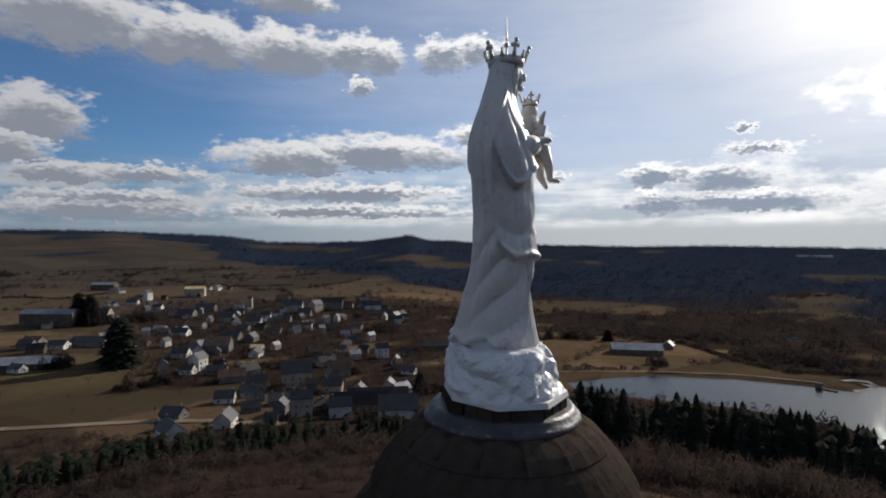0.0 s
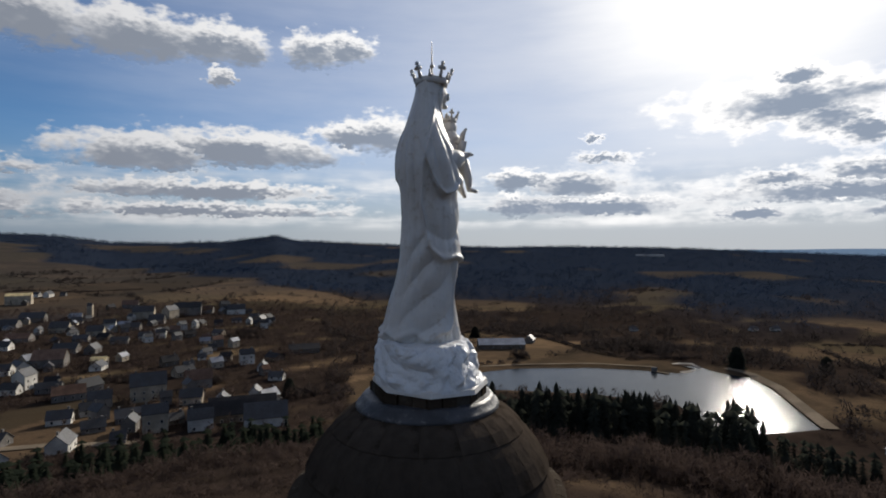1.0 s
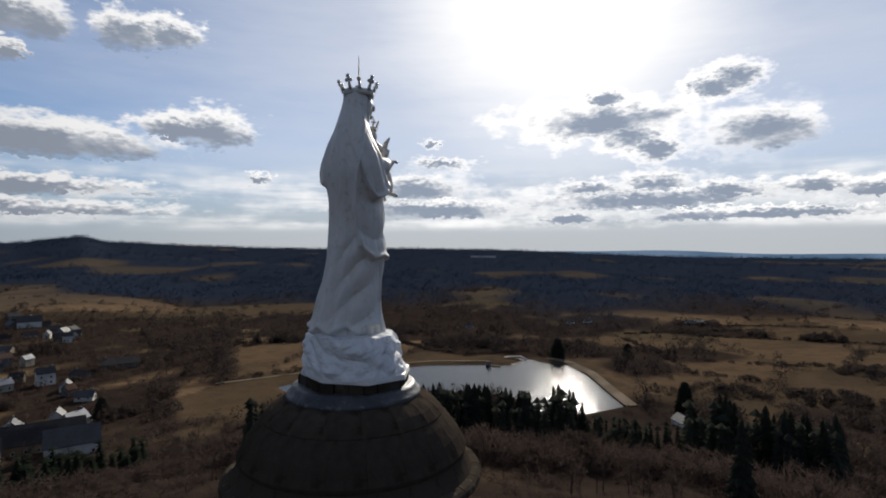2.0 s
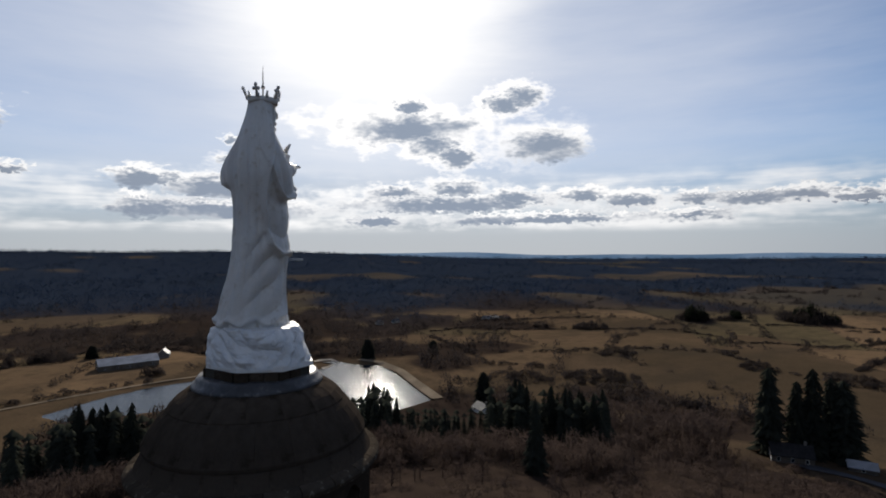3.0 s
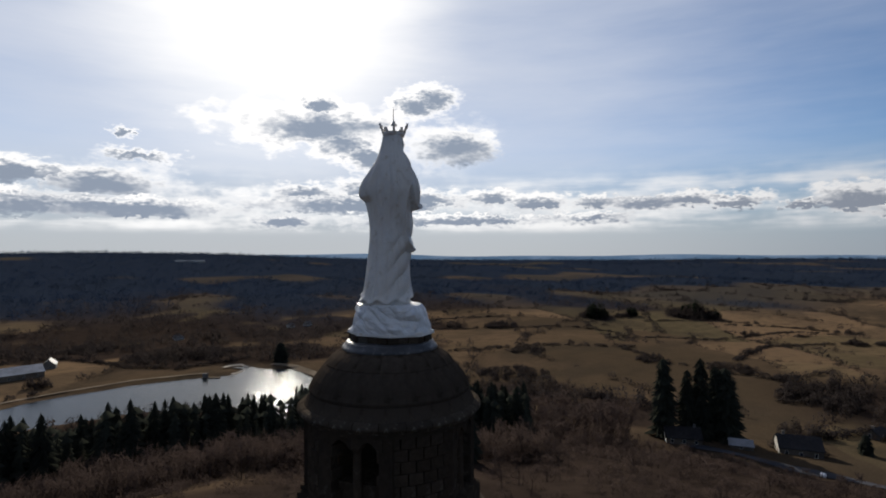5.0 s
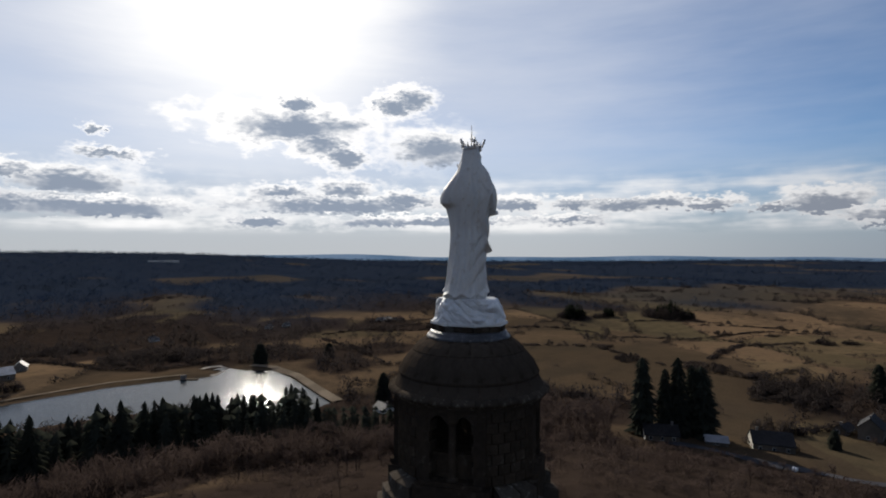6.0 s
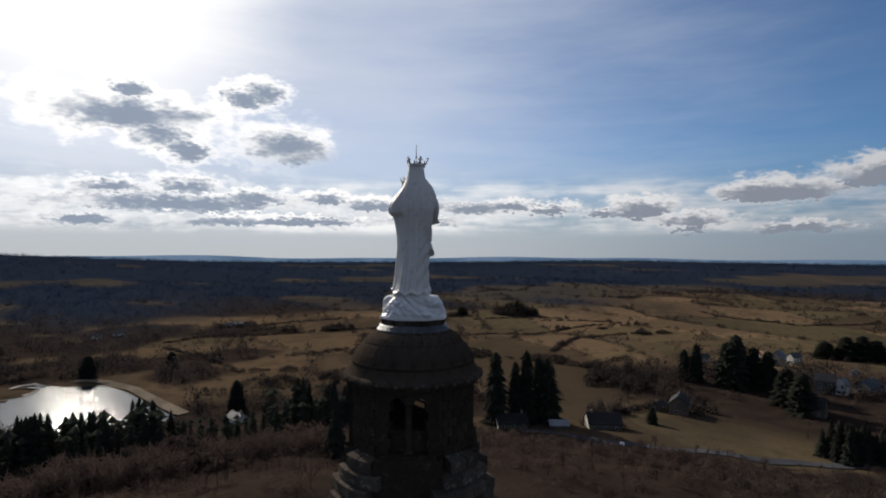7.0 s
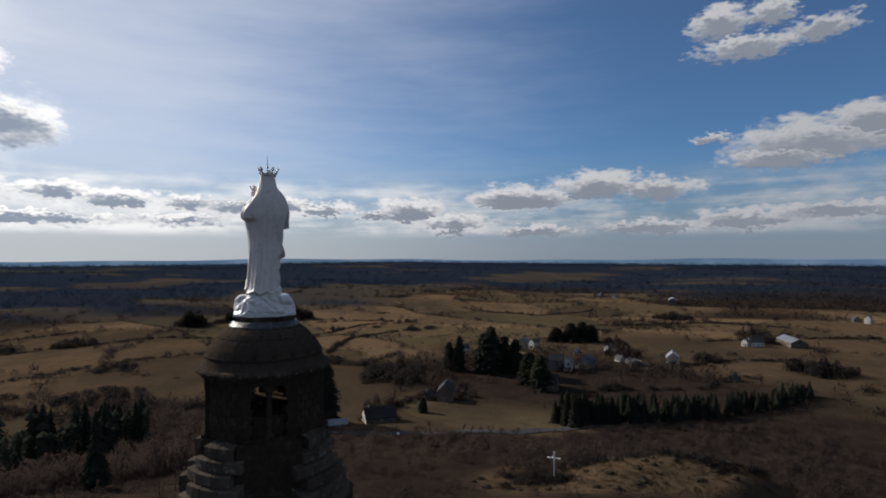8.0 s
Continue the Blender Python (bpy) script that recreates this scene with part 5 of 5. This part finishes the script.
for line in HEDGES:
    for (ax, ay), (bx_, by_) in zip(line, line[1:]):
        d = math.hypot(bx_ - ax, by_ - ay)
        k = max(2, int(d / 3.2))
        for i in range(k):
            if rng.random() < 0.16:
                continue
            x, y = ax + (bx_ - ax) * i / k + rng.normal(0, 0.9), ay + (by_ - ay) * i / k + rng.normal(0, 0.9)
            w = rng.uniform(1.4, 2.8) * (1 + math.hypot(x, y) / 1500)
            spots.append((x, y, float(ground_z(x, y)), w, rng.uniform(1.3, 3.4) * (2.0 if rng.random() < 0.08 else 1.0), rng.uniform(0, 6.28)))
scatter("hedge", [tuft(10 + k, 100) for k in range(4)], spots, scrub, "leafless dark hedges between the fields", "hedge")

# copses and single bushes
CLUMPS_EAST = [(351, 144, 13, 6.5), (276, 120, 19.6, 7.2), (252, 151, 12.8, 7.7), (683, 189, 20.1, 19.3), (738, 82, 31.1, 26.4), (694, 157, 12.7, 10.4), (572, -62, 6.7, 10.9), (615, 17, 8.4, 9.1), (300, -13, 7.1, 13.6), (312, -28, 10.1, 14.8), (228, -14, 7.6, 10.1), (358, 61, 9.7, 9.3), (498, 287, 9.1, 10.9), (528, 248, 18.5, 11.1), (249, 66, 7.1, 8.5), (355, 17, 15.2, 6.1)]
CLUMPS_NORTH = [(342, -186, 12.6, 14.3), (253, -134, 6.3, 8.2), (314, -231, 10.5, 10.9), (406, -347, 9.6, 14.7), (451, -370, 12.3, 18.5), (612, -391, 22.9, 15.3), (611, -26, 5.2, 6.5), (570, -67, 5.5, 8.6), (576, -83, 8.1, 7.4), (270, -274, 18.6, 16.5), (294, -14, 7.2, 11.1), (291, -30, 10.4, 13), (206, -12, 7.2, 9.5), (415, -218, 10, 13)]
CLUMPS_WEST = [(125, 321, 6.3, 13.3), (125, 427, 3.3, 8.5), (168, 442, 5, 8), (104, 432, 14.1, 16), (76, 430, 9.2, 18.5), (-230, 316, 10.3, 19.8), (-321, 488, 18.3, 30.5), (-148, 274, 8.3, 11.3), (-8, 259, 8.5, 10.2), (-288, 511, 15.3, 20.8), (-53, 298, 6.5, 7.8), (-102, 313, 10.6, 7.1), (-52, 451, 14.4, 9.6), (219, 344, 34.6, 9.5), (215, 457, 23.9, 9.6), (-157, 263, 6.6, 9.8)]
spots = []
for x0, y0, w, h in CLUMPS_EAST + CLUMPS_NORTH + CLUMPS_WEST:
    for _ in range(int(4 + w * w * 0.22)):
        t, q_ = rng.uniform(0, 6.28), math.sqrt(rng.random())
        x, y = x0 + w * q_ * math.cos(t), y0 + w * q_ * math.sin(t)
        hh = 0.75 * h * rng.uniform(0.4, 1.0) * (1 - 0.55 * q_)
        spots.append((x, y, float(ground_z(x, y)), rng.uniform(1.6, 3.0), hh, rng.uniform(0, 6.28)))
scatter("copse", [tuft(30 + k, 95, 1.0) for k in range(5)], spots, scrub, "leafless copses and bushes in the fields", "copse")

PINES = [(683, 189, 14, 22), (705, 150, 8, 14), (738, 82, 15, 24), (742, 62, 8, 13)]
spots = []
for x0, y0, w, h in PINES:
    for _ in range(int(10 + w * w * 0.2)):
        t, q_ = rng.uniform(0, 6.28), math.sqrt(rng.random())
        x, y = x0 + w * q_ * math.cos(t), y0 + w * q_ * math.sin(t)
        spots.append((x, y, float(ground_z(x, y)), rng.uniform(3, 5), h * rng.uniform(0.5, 1.0) * (1 - 0.4 * q_), t))
scatter("pine_copse", [tuft(70 + k, 70, 1.0) for k in range(4)], spots, shade_needles, "dark evergreen copses on the far fields", "copse")

# hedgerow growth along every field border farther out
N = 110000
ang, rad = np.radians(rng.uniform(-148, 44, N)), np.sqrt(rng.uniform(225 ** 2, 1500 ** 2, N))
hx, hy = -np.sin(ang) * rad, np.cos(ang) * rad
ok = (edge_gap(hx, hy) < 5.5) & (cover_at(hx, hy)[0] < 0.5) & (lake_gap(hx, hy) > 25) & ~((hx < 30) & (rad < 640))
hx, hy, rad = hx[ok], hy[ok], rad[ok]
hw = rng.uniform(1.2, 2.7, len(hx)) * (1 + rad / 1300)
hh = hw * rng.uniform(0.6, 1.3, len(hx)) * np.where(rng.random(len(hx)) < 0.12, 2.2, 1.0)
scatter("hedgerow", [tuft(80 + k, 34, 1.0, 1.25) for k in range(5)], zip(hx, hy, ground_z(hx, hy), hw, hh, rng.uniform(0, 6.28, len(hx))), scrub, "straggling leafless hedgerows with single trees", "hedge")

# woods beyond
N = 120000
ang, rad = np.radians(rng.uniform(-150, 46, N)), np.sqrt(rng.uniform(200 ** 2, 3750 ** 2, N))
rad = np.where(rng.random(N) < 0.45, 240 + 1500 * rng.random(N) ** 1.3, rad)
fx, fy = -np.sin(ang) * rad, np.cos(ang) * rad
ok = (cover_at(fx, fy)[0] > 0.5) & (rad > 240) & ~((fx < 5) & (rad < 700)) & ~((fy < -60) & (rad < 320)) & (lake_gap(fx, fy) > 5)
fx, fy, rad = fx[ok][:18000], fy[ok][:18000], rad[ok][:18000]
fs_ = rng.uniform(2.5, 5.0, len(fx)) * np.interp(rad, [200, 1000, 3700], [0.8, 1.6, 3.2])
fh = fs_ * np.interp(rad, [200, 1000, 3700], [1.7, 1.4, 0.9]) * rng.uniform(0.7, 1.2, len(fx))
near_by = rad < 560
scatter("valley_wood", [tuft(50 + k, 46, 1.0) for k in range(6)], zip(fx[near_by], fy[near_by], ground_z(fx, fy)[near_by], fs_[near_by], fh[near_by], rng.uniform(0, 6.28, len(fx))), scrub, "leafless brown woods and thickets in the valley", "wood")
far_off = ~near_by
# farther woods more often get the colour with haze in it
in_haze = haze_share(fx, fy) > rng.uniform(0.15, 0.75, len(fx))
far_bare, far_off = far_off & ~in_haze, far_off & in_haze
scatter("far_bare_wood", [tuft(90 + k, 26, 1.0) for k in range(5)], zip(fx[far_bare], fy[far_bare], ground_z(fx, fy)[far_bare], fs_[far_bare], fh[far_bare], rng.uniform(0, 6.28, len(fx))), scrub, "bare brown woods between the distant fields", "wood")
scatter("far_wood", [tuft(60 + k, 18, 1.0) for k in range(6)], zip(fx[far_off], fy[far_off], ground_z(fx, fy)[far_off], fs_[far_off], fh[far_off], rng.uniform(0, 6.28, len(fx))), far_wood, "woods tinted haze blue rolling away to the skyline", "wood")
# scattered trees in the village and along lanes
N = 7000
gx, gy = rng.uniform(-420, 110, N), rng.uniform(180, 760, N)
ga, gr_ = np.degrees(np.arctan2(-gx, gy)), np.hypot(gx, gy)
ok = (ga > -9) & (ga < 31) & (gr_ > 190) & (gr_ < 740) & ~((ga > 18) & (gr_ < 295)) & ~((ga < -3) & (gr_ > 232) & (gr_ < 300))
for row in HOUSE_SPOTS:
    ok &= np.hypot(gx - row[0], gy - row[1]) > 2.5 + 0.4 * row[2]
gx, gy = np.append(gx[ok], rng.normal(335, 42, 420)), np.append(gy[ok], rng.normal(-125, 38, 420))
gw = rng.uniform(1.0, 3.2, len(gx))
scatter("garden_shrubs", [tuft(120 + k, 40, 1.0) for k in range(5)], zip(gx, gy, ground_z(gx, gy), gw, gw * rng.uniform(0.8, 2.2, len(gx)), rng.uniform(0, 6.28, len(gx))), twig, "leafless shrubs and small trees between the houses", "shrubs")
N = 300
vx, vy = rng.uniform(-420, 10, N), rng.uniform(215, 760, N)
vs_ = rng.uniform(0.35, 0.85, N)
scatter("garden_trees", [bare_tree(200 + k, 9.0, 90) for k in range(5)], zip(vx, vy, ground_z(vx, vy), vs_ * 1.3, vs_, rng.uniform(0, 6.28, N)), twig, "leafless trees in the village gardens", "trees", False)

# ---- houses ----
bm = bmesh.new()
box(bm, (-0.5, -0.035, 0), (0.5, 0.035, 1.3))
WINDOW_FRAME = mesh_of("window_frame", bm, plaster[0])
bm = bmesh.new()
box(bm, (-0.4, -0.05, 0.1), (0.4, 0.05, 1.2))
WINDOW_PANE = mesh_of("window_pane", bm, pane_glass)


def house(x, y, w, h, turn, kind, label, category, group, wall, top):
    """Gabled house: ridge along its own x; w is what shows of its length, h its height to the ridge."""
    long_ = max(4.5, w)
    deep = min(max(4.5, 0.72 * long_), 11.0) if kind != 3 else min(max(5, 0.42 * long_), 13)
    h = max(h, 3.2)
    rise = min(deep * (0.26 if kind in (3, 4) else 0.46), h * 0.5)
    eave = h - rise
    z = min(float(ground_z(x + dx, y + dy)) for dx in (-3, 3) for dy in (-3, 3))
    ob = thing("barn" if kind == 3 else "house", label, category, group, m=pose(x, y, z, 0, 0, turn))
    L, D = long_ / 2, deep / 2
    bm = bmesh.new()
    prof = [(-D, -0.5), (D, -0.5), (D, eave), (0, h - 0.05), (-D, eave)]
    a = [bm.verts.new((-L, p, q_)) for p, q_ in prof]
    b = [bm.verts.new((L, p, q_)) for p, q_ in prof]
    bm.faces.new(a)
    bm.faces.new(b[::-1])
    for i in range(5):
        bm.faces.new((a[i], a[(i + 1) % 5], b[(i + 1) % 5], b[i]))
    body = part("wall", bm, wall, ob)
    # white slab on one end puts the sunlight there into the colour
    if kind == 8:
        bm = bmesh.new()
        loft(bm, [[Vector((L + dx, p, q_)) for p, q_ in [(-D, 0), (D, 0), (D, eave), (0, h - 0.08), (-D, eave)]] for dx in (0.004, 0.05)])
        part("gable", bm, plaster[0], ob, "gable wall coloured white for the sun on it")
    bm = bmesh.new()
    over, th = 0.35, 0.18
    sl = rise / D
    prof = [(-D - over, eave - over * sl), (0, h), (D + over, eave - over * sl), (D + over, eave - over * sl + th), (0, h + th), (-D - over, eave - over * sl + th)]
    a = [bm.verts.new((-L - 0.3, p, q_ + 0.02)) for p, q_ in prof]
    b = [bm.verts.new((L + 0.3, p, q_ + 0.02)) for p, q_ in prof]
    for i in range(6):
        bm.faces.new((a[i], a[(i + 1) % 6], b[(i + 1) % 6], b[i]))
    for e_ in (a, b):
        bm.faces.new((e_[0], e_[1], e_[4], e_[5]))
        bm.faces.new((e_[1], e_[2], e_[3], e_[4]))
    roof = part("roof", bm, top, ob)
    if kind not in (3, 4):
        bm = bmesh.new()
        cx_ = L * 0.7 * (1 if int(x) % 2 else -1)
        box(bm, (cx_ - 0.35, -0.3, h - 0.6), (cx_ + 0.35, 0.3, h + 1.0))
        box(bm, (cx_ - 0.42, -0.37, h + 1.0), (cx_ + 0.42, 0.37, h + 1.12))
        part("chimney", bm, plaster[1], roof)
    if math.hypot(x, y) < 560:
        storeys = max(1, int(eave / 2.7))
        bays = max(1, int(long_ / 3.2)) if kind != 3 else max(1, int(long_ / 6))
        for side in (-1, 1):
            for s in range(storeys):
                for k in range(bays):
                    m = pose(-L + long_ * (k + 0.5) / bays, side * (D + 0.02), 0.9 + 2.7 * s)
                    fr = part("window", WINDOW_FRAME, None, body)
                    fr.matrix_local = m
                    part("pane", WINDOW_PANE, None, fr)
        for side in (-1, 1):
            for s in range(storeys):
                fr = part("window", WINDOW_FRAME, None, body)
                fr.matrix_local = pose(side * (L + 0.05), 0.6 if s % 2 else -0.6, 0.9 + 2.7 * s, 0, 0, 90)
                part("pane", WINDOW_PANE, None, fr)
        bm = bmesh.new()
        box(bm, (L - 0.02, D * 0.4 - 0.5, 0), (L + 0.10, D * 0.4 + 0.5, 2.05))
        part("door", bm, door_wood, ob)
    return ob


KINDS = {0: ("white rendered house with a dark slate roof", "house", plaster[0], slate), 1: ("grey rendered house with a slate roof", "house", plaster[1], slate),
         2: ("tall pale town house with rows of windows", "house", plaster[2], slate), 3: ("long low barn with dark walls and a pale sheet roof", "barn", plaster[3], sheet_roof),
         4: ("low building with a yellowish roof", "house", plaster[2], yellow_roof), 5: ("slender pale church tower in the village", "tower", plaster[2], slate),
         6: ("old stone farmhouse with a steep dark roof", "house", plaster[3], dark_slate), 7: ("cream house with a pale blue grey roof", "house", plaster[2], sheet_roof),
         8: ("dark stone house with a gable whitened for sunlight, slate roof", "house", plaster[3], dark_slate)}
for group, blocks in (("village houses", VILLAGE + [FILL]), ("hamlet and farm houses", HAMLET)):
    for block in blocks:
        for x, y, w, h, turn, kind in block:
            label, category, wall, top = KINDS[kind]
            if kind == 1 and (x + y) % 3 == 0:
                top, label = tile_roof, "grey rendered house with a brown tiled roof"
            house(x, y, w, h, turn, kind, label, category, group, wall, top)
house(1345, 2000, 110, 9, 160, 3, "long white industrial shed on the far ridge", "shed", "", plaster[0], sheet_roof)

# ---- small things ----
cross = thing("wayside_cross", "white painted metal cross on the rocky hilltop", "cross", m=pose(35.5, -21.6, float(ground_z(35.5, -21.6)), 0, 0, 60))
bm = bmesh.new()
box(bm, (-0.06, -0.06, 0.3), (0.06, 0.06, 2.75))
part("post", bm, cross_paint, cross)
bm = bmesh.new()
box(bm, (-0.52, -0.05, 2.06), (0.52, 0.05, 2.18))
for s in (-0.55, 0.55):
    ball(bm, (s, 0, 2.125), 0.09, 0.07, 0.09, 8, 3)
part("crossbar", bm, cross_paint, cross)
bm = bmesh.new()
box(bm, (-0.5, -0.5, -0.4), (0.5, 0.5, 0.18))
box(bm, (-0.3, -0.3, 0.18), (0.3, 0.3, 0.42))
part("plinth", bm, rock_grey, cross, "rough grey stone plinth")


def boulder(x, y, r):
    bm = bmesh.new()
    o = Vector((x, y, r)) * 3.1
    ball(bm, (0, 0, 0), r, r * rng.uniform(0.7, 1.2), r * 0.6, 12, 5, lambda p: 1 + 0.35 * noise.noise(p * 1.6 + o))
    ob = new("boulder", mesh_of("boulder", bm, rock_grey))
    ob.matrix_world = pose(x, y, float(ground_z(x, y)) + 0.1 * r, 0, 0, rng.uniform(0, 360))
    return tagged(ob, "weathered grey boulder in the hilltop grass", "boulder", "hilltop boulders")


for _ in range(34):
    t, q_ = rng.uniform(0, 6.28), 15 * math.sqrt(rng.random())
    boulder(35.5 + 0.3 * q_ * math.cos(t), -28 + q_ * math.sin(t), rng.uniform(0.2, 0.55))

bs = []
for _ in range(240):
    t = rng.uniform(-1.9, 1.9)
    q_ = rng.uniform(0.62, 1.05)
    x, y = 35.5 + 5.5 * q_ * math.cos(t), -30 + 14 * q_ * math.sin(t)
    if rng.random() < 0.12:
        x, y = 35.2 + rng.normal(0, 0.6), -22.0 + rng.normal(0, 0.6)
    bs.append((x, y, float(ground_z(x, y)), rng.uniform(0.35, 0.9), rng.uniform(0.35, 0.85), t))
scatter("bushes", [tuft(140 + k, 60) for k in range(3)], bs, scrub, "low dark bushes round the rocky hilltop", "bushes")
gs = []
for _ in range(1300):
    t, q_ = rng.uniform(0, 6.28), 1.1 * math.sqrt(rng.random())
    x, y = 35.5 + 5.5 * q_ * math.cos(t), -30 + 14 * q_ * math.sin(t)
    gs.append((x, y, float(ground_z(x, y)), rng.uniform(0.15, 0.4), rng.uniform(0.10, 0.3), t))
scatter("rough_grass", [tuft(150 + k, 26) for k in range(3)], gs, dry_grass, "rough tawny winter grass on the hilltop", "grass")

bale = thing("hay_bale", "round hay bale wrapped in white film beside the road", "hay bale", m=pose(174.0, -17.0, float(ground_z(174.0, -17.0)) + 0.62, 0, 0, 65))
bm = bmesh.new()
tube(bm, [(-0.62, 0, 0), (-0.58, 0, 0), (-0.2, 0, 0), (0.2, 0, 0), (0.58, 0, 0), (0.62, 0, 0)], [0.52, 0.62, 0.65, 0.65, 0.62, 0.52], 20)
part("film", bm, bale_film, bale)
bm = bmesh.new()
tube(bm, [(-0.1, 0, 0), (-0.09, 0, 0), (0.09, 0, 0), (0.1, 0, 0)], [0.64, 0.665, 0.665, 0.64], 20)
part("strap", bm, plaster[1], bale, "grey strap round the bale")

pier = thing("lake_jetty", "small grey hut on a jetty at the lake shore", "jetty", m=pose(188, 266, LAKE_Z, 0, 0, 30))
bm = bmesh.new()
box(bm, (-1.2, -5, 0.15), (1.2, 5, 0.45))
part("deck", bm, pale_path, pier)
bm = bmesh.new()
box(bm, (-1.0, 2.0, 0.45), (1.0, 4.5, 2.6))
part("hut", bm, plaster[1], pier)

# ---- stones of the tower ----
for k in range(8):
    for i in range(3):
        bm = bmesh.new()
        box(bm, (0.66, -0.31 + 0.21 * i, -0.70), (0.755 + 0.012 * ((k * 3 + i) % 4), -0.31 + 0.21 * i + 0.195, -0.545))
        block = part("stone_block", bm, basalt if (k + i) % 4 else mortar, neck)
        block.rotation_euler[2] = radians(45 * k)
for n, prof in TIERS:
    ring_of("slab", slab(prof, 360 / n), n, tower, turn=2 * n)
ring_of("cornice_stone", cornice_stone(), 24, tower)
for c in range(7):
    z1 = -2.42 - 0.205 * c
    stone = arc_block(1.32, 1.57, z1 - 0.197, z1, 360 / 36)
    ring_of("stone", stone, 36, tower, (lambda t: near_face(t, 19)), turn=5 * (c % 2), up=DRUM_UP)
for c in range(6):
    step = arc_block(1.40, 1.80 + 0.105 * c, -4.22 - 0.30 * c, -3.86 - 0.30 * c, 360 / 24, 0.10, material=step_stone)
    ring_of("step_stone", step, 24, tower, (lambda t: near_face(t, 26 - 1.5 * c)), turn=7.5 * (c % 2), up=DRUM_UP)
